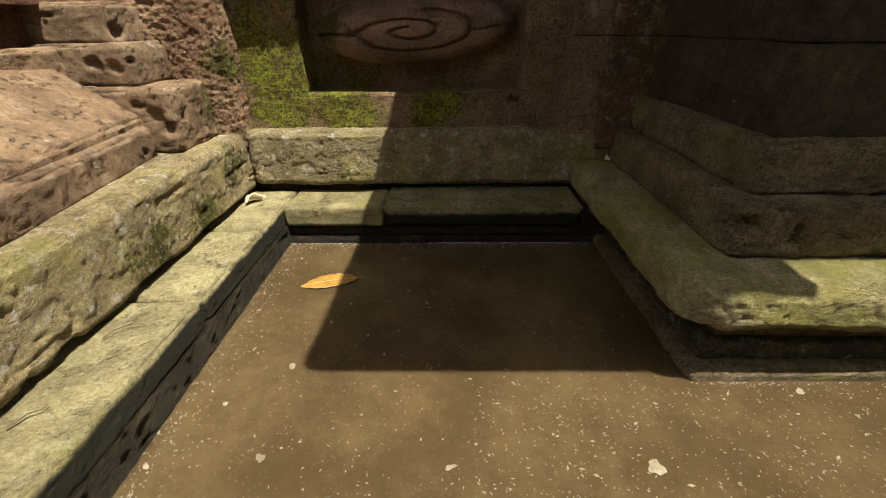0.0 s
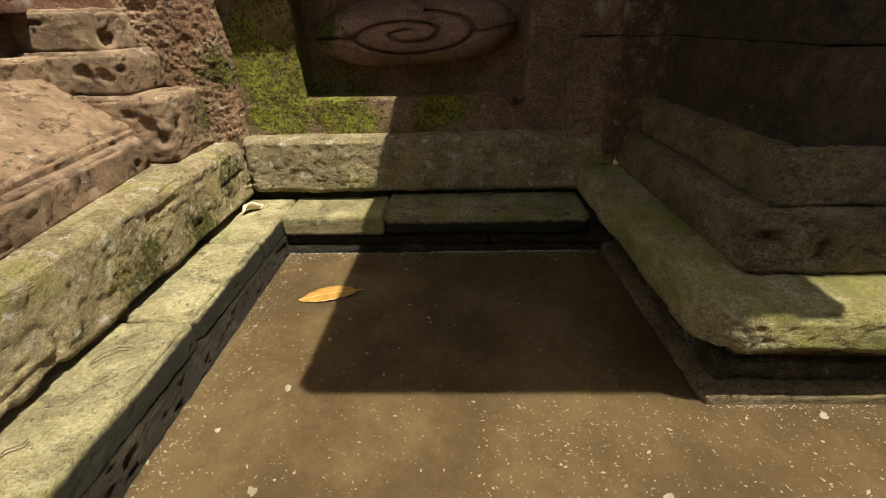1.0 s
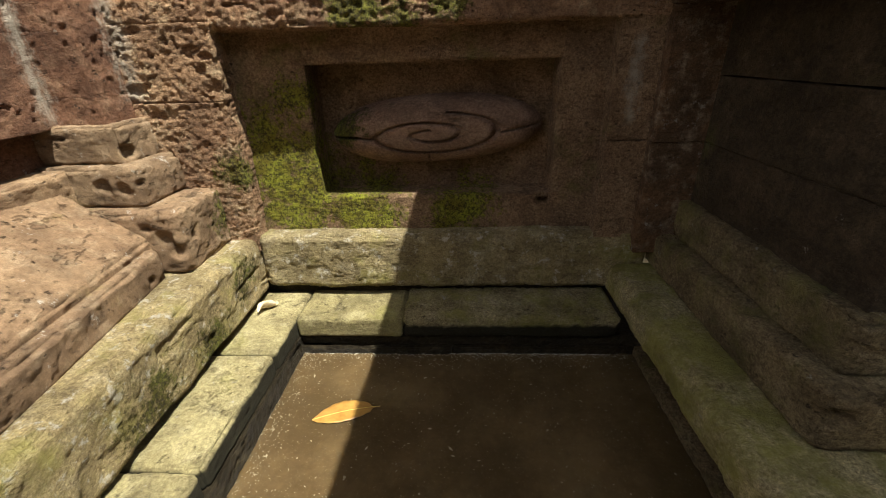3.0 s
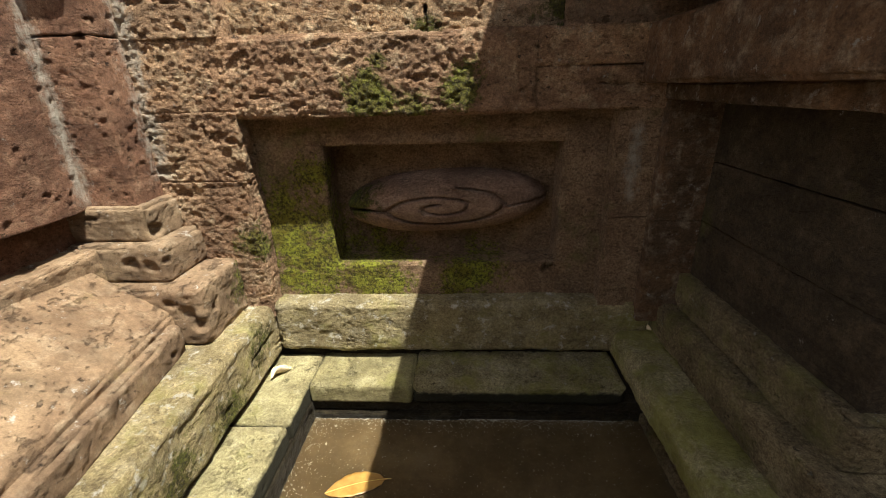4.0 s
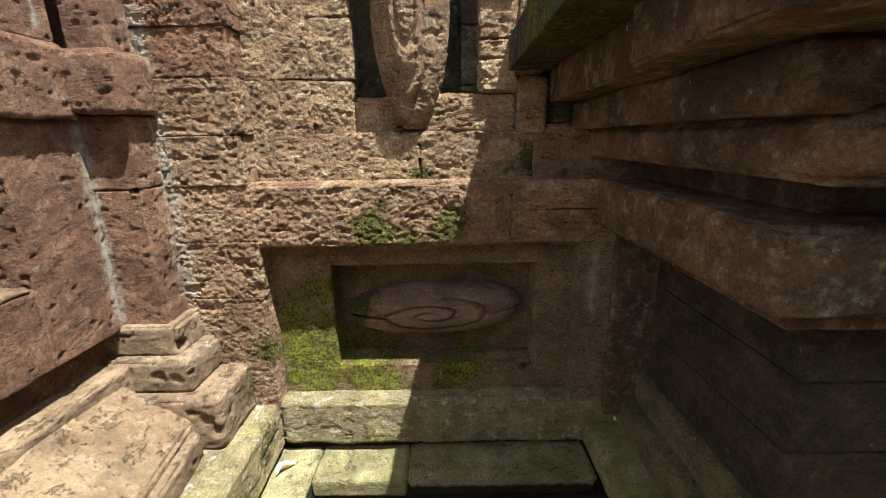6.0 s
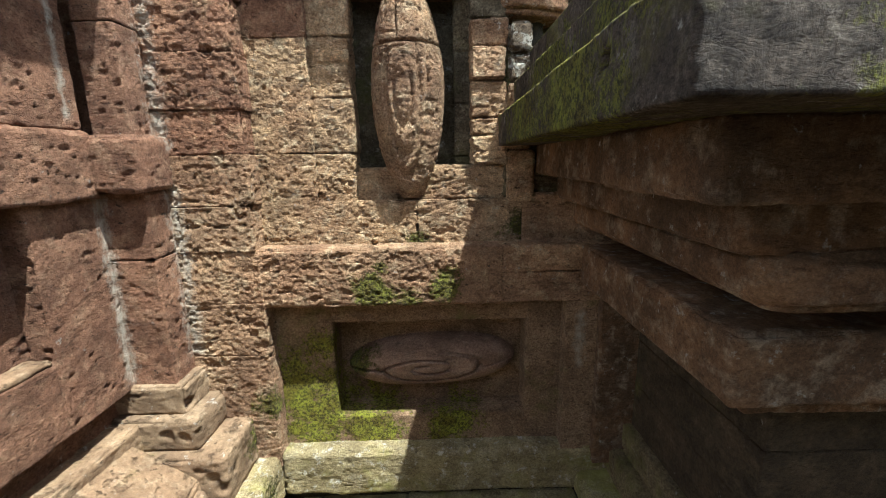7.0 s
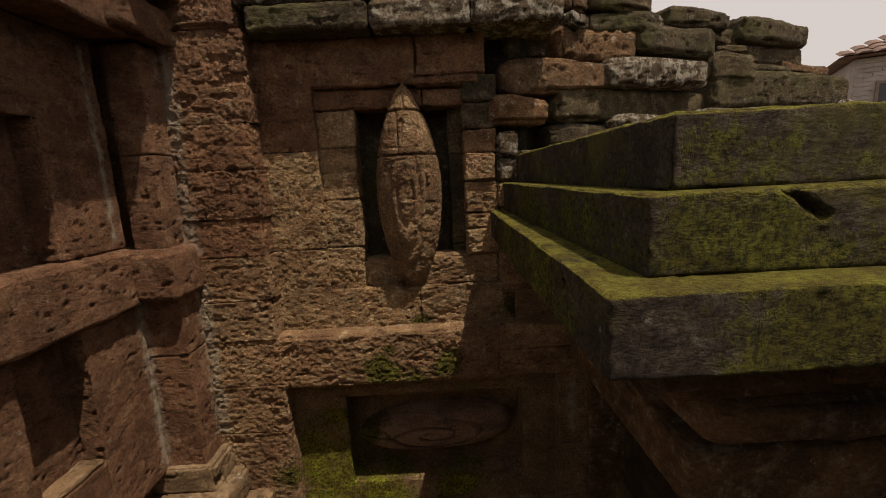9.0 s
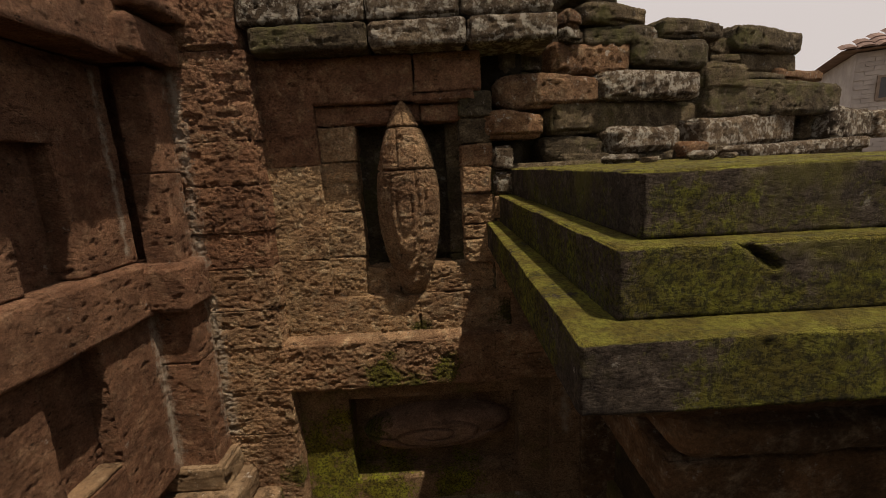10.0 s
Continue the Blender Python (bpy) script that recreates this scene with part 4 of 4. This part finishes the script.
def flake(name, x, y, size, label=""):
    bm = bmesh.new()
    n = 17
    ring = []
    for i in range(n):
        a = 2 * math.pi * i / n
        r = size * (0.62 + 0.16 * math.sin(2 * a + size * 900) + 0.10 * math.sin(3 * a + x * 40) + random.uniform(-0.14, 0.14))
        ring.append(bm.verts.new((r * math.cos(a), 0.65 * r * math.sin(a), random.uniform(0.0, 0.001))))
    c = bm.verts.new((0, 0, 0.0022))
    for i in range(n):
        bm.faces.new((ring[i], ring[(i + 1) % n], c))
    me = bpy.data.meshes.new(name)
    bm.to_mesh(me)
    bm.free()
    me.materials.append(M_FLOAT)
    ob = new(name, me)
    ob.matrix_world = pose(x, y, 0.0415, 0, 0, random.uniform(0, 180))
    return tagged(ob, label or "pale flake of scum floating on the water", "flake", "floating flakes")


for x, y, s in ((-0.22, 0.985, 0.020), (0.02, 1.03, 0.009), (-0.20, 0.72, 0.020), (0.62, 0.70, 0.033), (1.06, 0.90, 0.02), (0.36, 0.925, 0.010), (0.20, 0.70, 0.016),
                (0.15, 1.33, 0.007), (-0.34, 0.86, 0.012), (-0.43, 0.70, 0.014), (-0.16, 1.17, 0.010), (0.42, 1.34, 0.007), (0.03, 1.56, 0.008), (-0.36, 1.65, 0.012), (0.05, 1.13, 0.006), (0.45, 1.12, 0.006)):
    flake("scum_flake", x, y, s)
# fine dust and crumbs, thickest along the stones
verts, faces = [], []
for i in range(10500):
    if i >= 8500:
        x, y = random.uniform(0.25, 1.75), random.uniform(0.35, 0.925)
    elif i < 900:
        x, y = -0.462 + abs(random.gauss(0, 0.05)), random.uniform(0.0, 1.66)
    elif i < 1800:
        x, y = random.uniform(-0.46, 0.78), 1.695 - abs(random.gauss(0, 0.014 if i % 2 else 0.04))
    else:
        x, y = random.uniform(-0.45, 1.8), random.uniform(0.1, 1.68)
        if x > 0.79 and y > 0.93:
            continue
        drift = 0.5 + 0.25 * math.sin(9 * x + 4 * math.sin(5 * y)) + 0.25 * math.sin(11 * y - 3 * math.sin(7 * x))
        if random.random() > drift * (0.4 if y > 0.95 else 1.0) + 0.12:
            continue
    s = random.uniform(0.0006, 0.0019) * (2.0 if random.random() < 0.07 else 1)
    a = random.uniform(0, math.pi)
    e = random.uniform(0.8, 3.0)
    k = len(verts)
    for u, v in ((1, 0), (0, 1), (-1, 0), (0, -1)):
        verts.append((x + s * (e * u * math.cos(a) - v * math.sin(a)), y + s * (e * u * math.sin(a) + v * math.cos(a)), 0.0412))
    verts.append((x, y, 0.0426))
    faces += [(k, k + 1, k + 4), (k + 1, k + 2, k + 4), (k + 2, k + 3, k + 4), (k + 3, k, k + 4)]
tagged(mesh_object("floating_dust", verts, faces, M_FLOAT, smooth=False), "fine pale dust and crumbs floating on the water", "debris", kind="stuff")

# pale bits: sky glint painted along the far water line, scum at the plinth
verts, faces = [], []
for i in range(500):
    x, y, s = random.uniform(-0.45, 0.72), 1.697 - abs(random.gauss(0, 0.005)), random.uniform(0.0008, 0.0022)
    if i >= 420:
        x, y, s = 0.80 + abs(random.gauss(0, 0.25)), 0.930 - abs(random.gauss(0, 0.006)), 0.6 * s
    k = len(verts)
    e = random.uniform(1, 4)
    verts += [(x - s * e, y, 0.0412), (x, y - s, 0.0412), (x + s * e, y, 0.0412), (x, y + s, 0.0412), (x, y, 0.0428)]
    faces += [(k, k + 1, k + 4), (k + 1, k + 2, k + 4), (k + 2, k + 3, k + 4), (k + 3, k, k + 4)]
tagged(mesh_object("glint_and_scum_line", verts, faces, M_GLINT_FOAM, smooth=False), "pale bits painting the sky's glint at the far water line, scum at the plinth", "debris", kind="stuff")

# ---- house beyond the wall ----
house = group_of("house", "low house with clay tile roof and grey brick wall", "house")
body = box_mesh("wall", (0.25, 0.25, -0.02), (9, 4.2, 2.98), M_HOUSEWALL, house)
brick_me = bpy.data.meshes.new("brick")
brick_me.from_pydata([(x, y, z) for x in (0, 0.21) for y in (-0.012, 0.0) for z in (0, 0.062)], [], [(0, 1, 5, 4), (0, 2, 3, 1), (4, 5, 7, 6), (1, 3, 7, 5), (0, 4, 6, 2)])
brick_me.materials.append(M_HOUSEWALL)
for row in range(22):
    for col in range(11):
        x, z = 0.27 + col * 0.222 + 0.11 * (row % 2), 1.36 + row * 0.073
        if 0.45 < x < 1.10 and 2.12 < z < 2.62:
            continue
        ob = new("brick", brick_me)
        ob.parent = body
        ob.matrix_basis = pose(x, 0.25, z)
roof = mesh_object("roof", [(0, 0, 3), (9.3, 0, 3), (7.3, 2, 3.85), (2, 2, 3.85), (0, 4.5, 3), (2, 2.5, 3.85), (7.3, 2.5, 3.85), (9.3, 4.5, 3)],
                   [(0, 1, 2, 3), (4, 0, 3, 5), (3, 2, 6, 5), (5, 6, 7, 4), (0, 4, 7, 1), (1, 7, 6, 2)], M_TILE, house, smooth=False)
tile_me = bpy.data.meshes.new("tile")
tile_me.from_pydata([(-0.11, 0, 0), (-0.05, 0, 0.03), (0.05, 0, 0.03), (0.11, 0, 0), (-0.11, 0.30, -0.02), (-0.05, 0.30, 0.01), (0.05, 0.30, 0.01), (0.11, 0.30, -0.02)], [],
                    [(0, 1, 5, 4), (1, 2, 6, 5), (2, 3, 7, 6), (0, 3, 2, 1)])
tile_me.materials.append(M_TILE)
pitch = math.degrees(math.atan2(0.85, 2.0))
for row in range(9):
    t = row / 9
    for col in range(13):
        x = 2 * t + 0.10 + col * 0.225
        if x < 2.7:
            ob = new("tile", tile_me)
            ob.parent = roof
            ob.matrix_basis = pose(x, 2 * t - 0.03, 3.02 + 0.85 * t, pitch, random.uniform(-3, 3), 0)
win = box_mesh("window", (0.58, 0.22, 2.22), (0.98, 0.27, 2.54), M_DARK, house)
for lo, hi in (((0.54, 0.205, 2.18), (0.58, 0.26, 2.58)), ((0.98, 0.205, 2.18), (1.02, 0.26, 2.58)), ((0.58, 0.205, 2.54), (0.98, 0.26, 2.58)), ((0.58, 0.205, 2.18), (0.98, 0.26, 2.22)), ((0.765, 0.205, 2.22), (0.795, 0.26, 2.54))):
    box_mesh("frame", lo, hi, M_FRAME, win)
house.matrix_world = pose(7.45, 7.8, 0.62, 0, 0, -32) @ Matrix.Scale(1.07, 4)
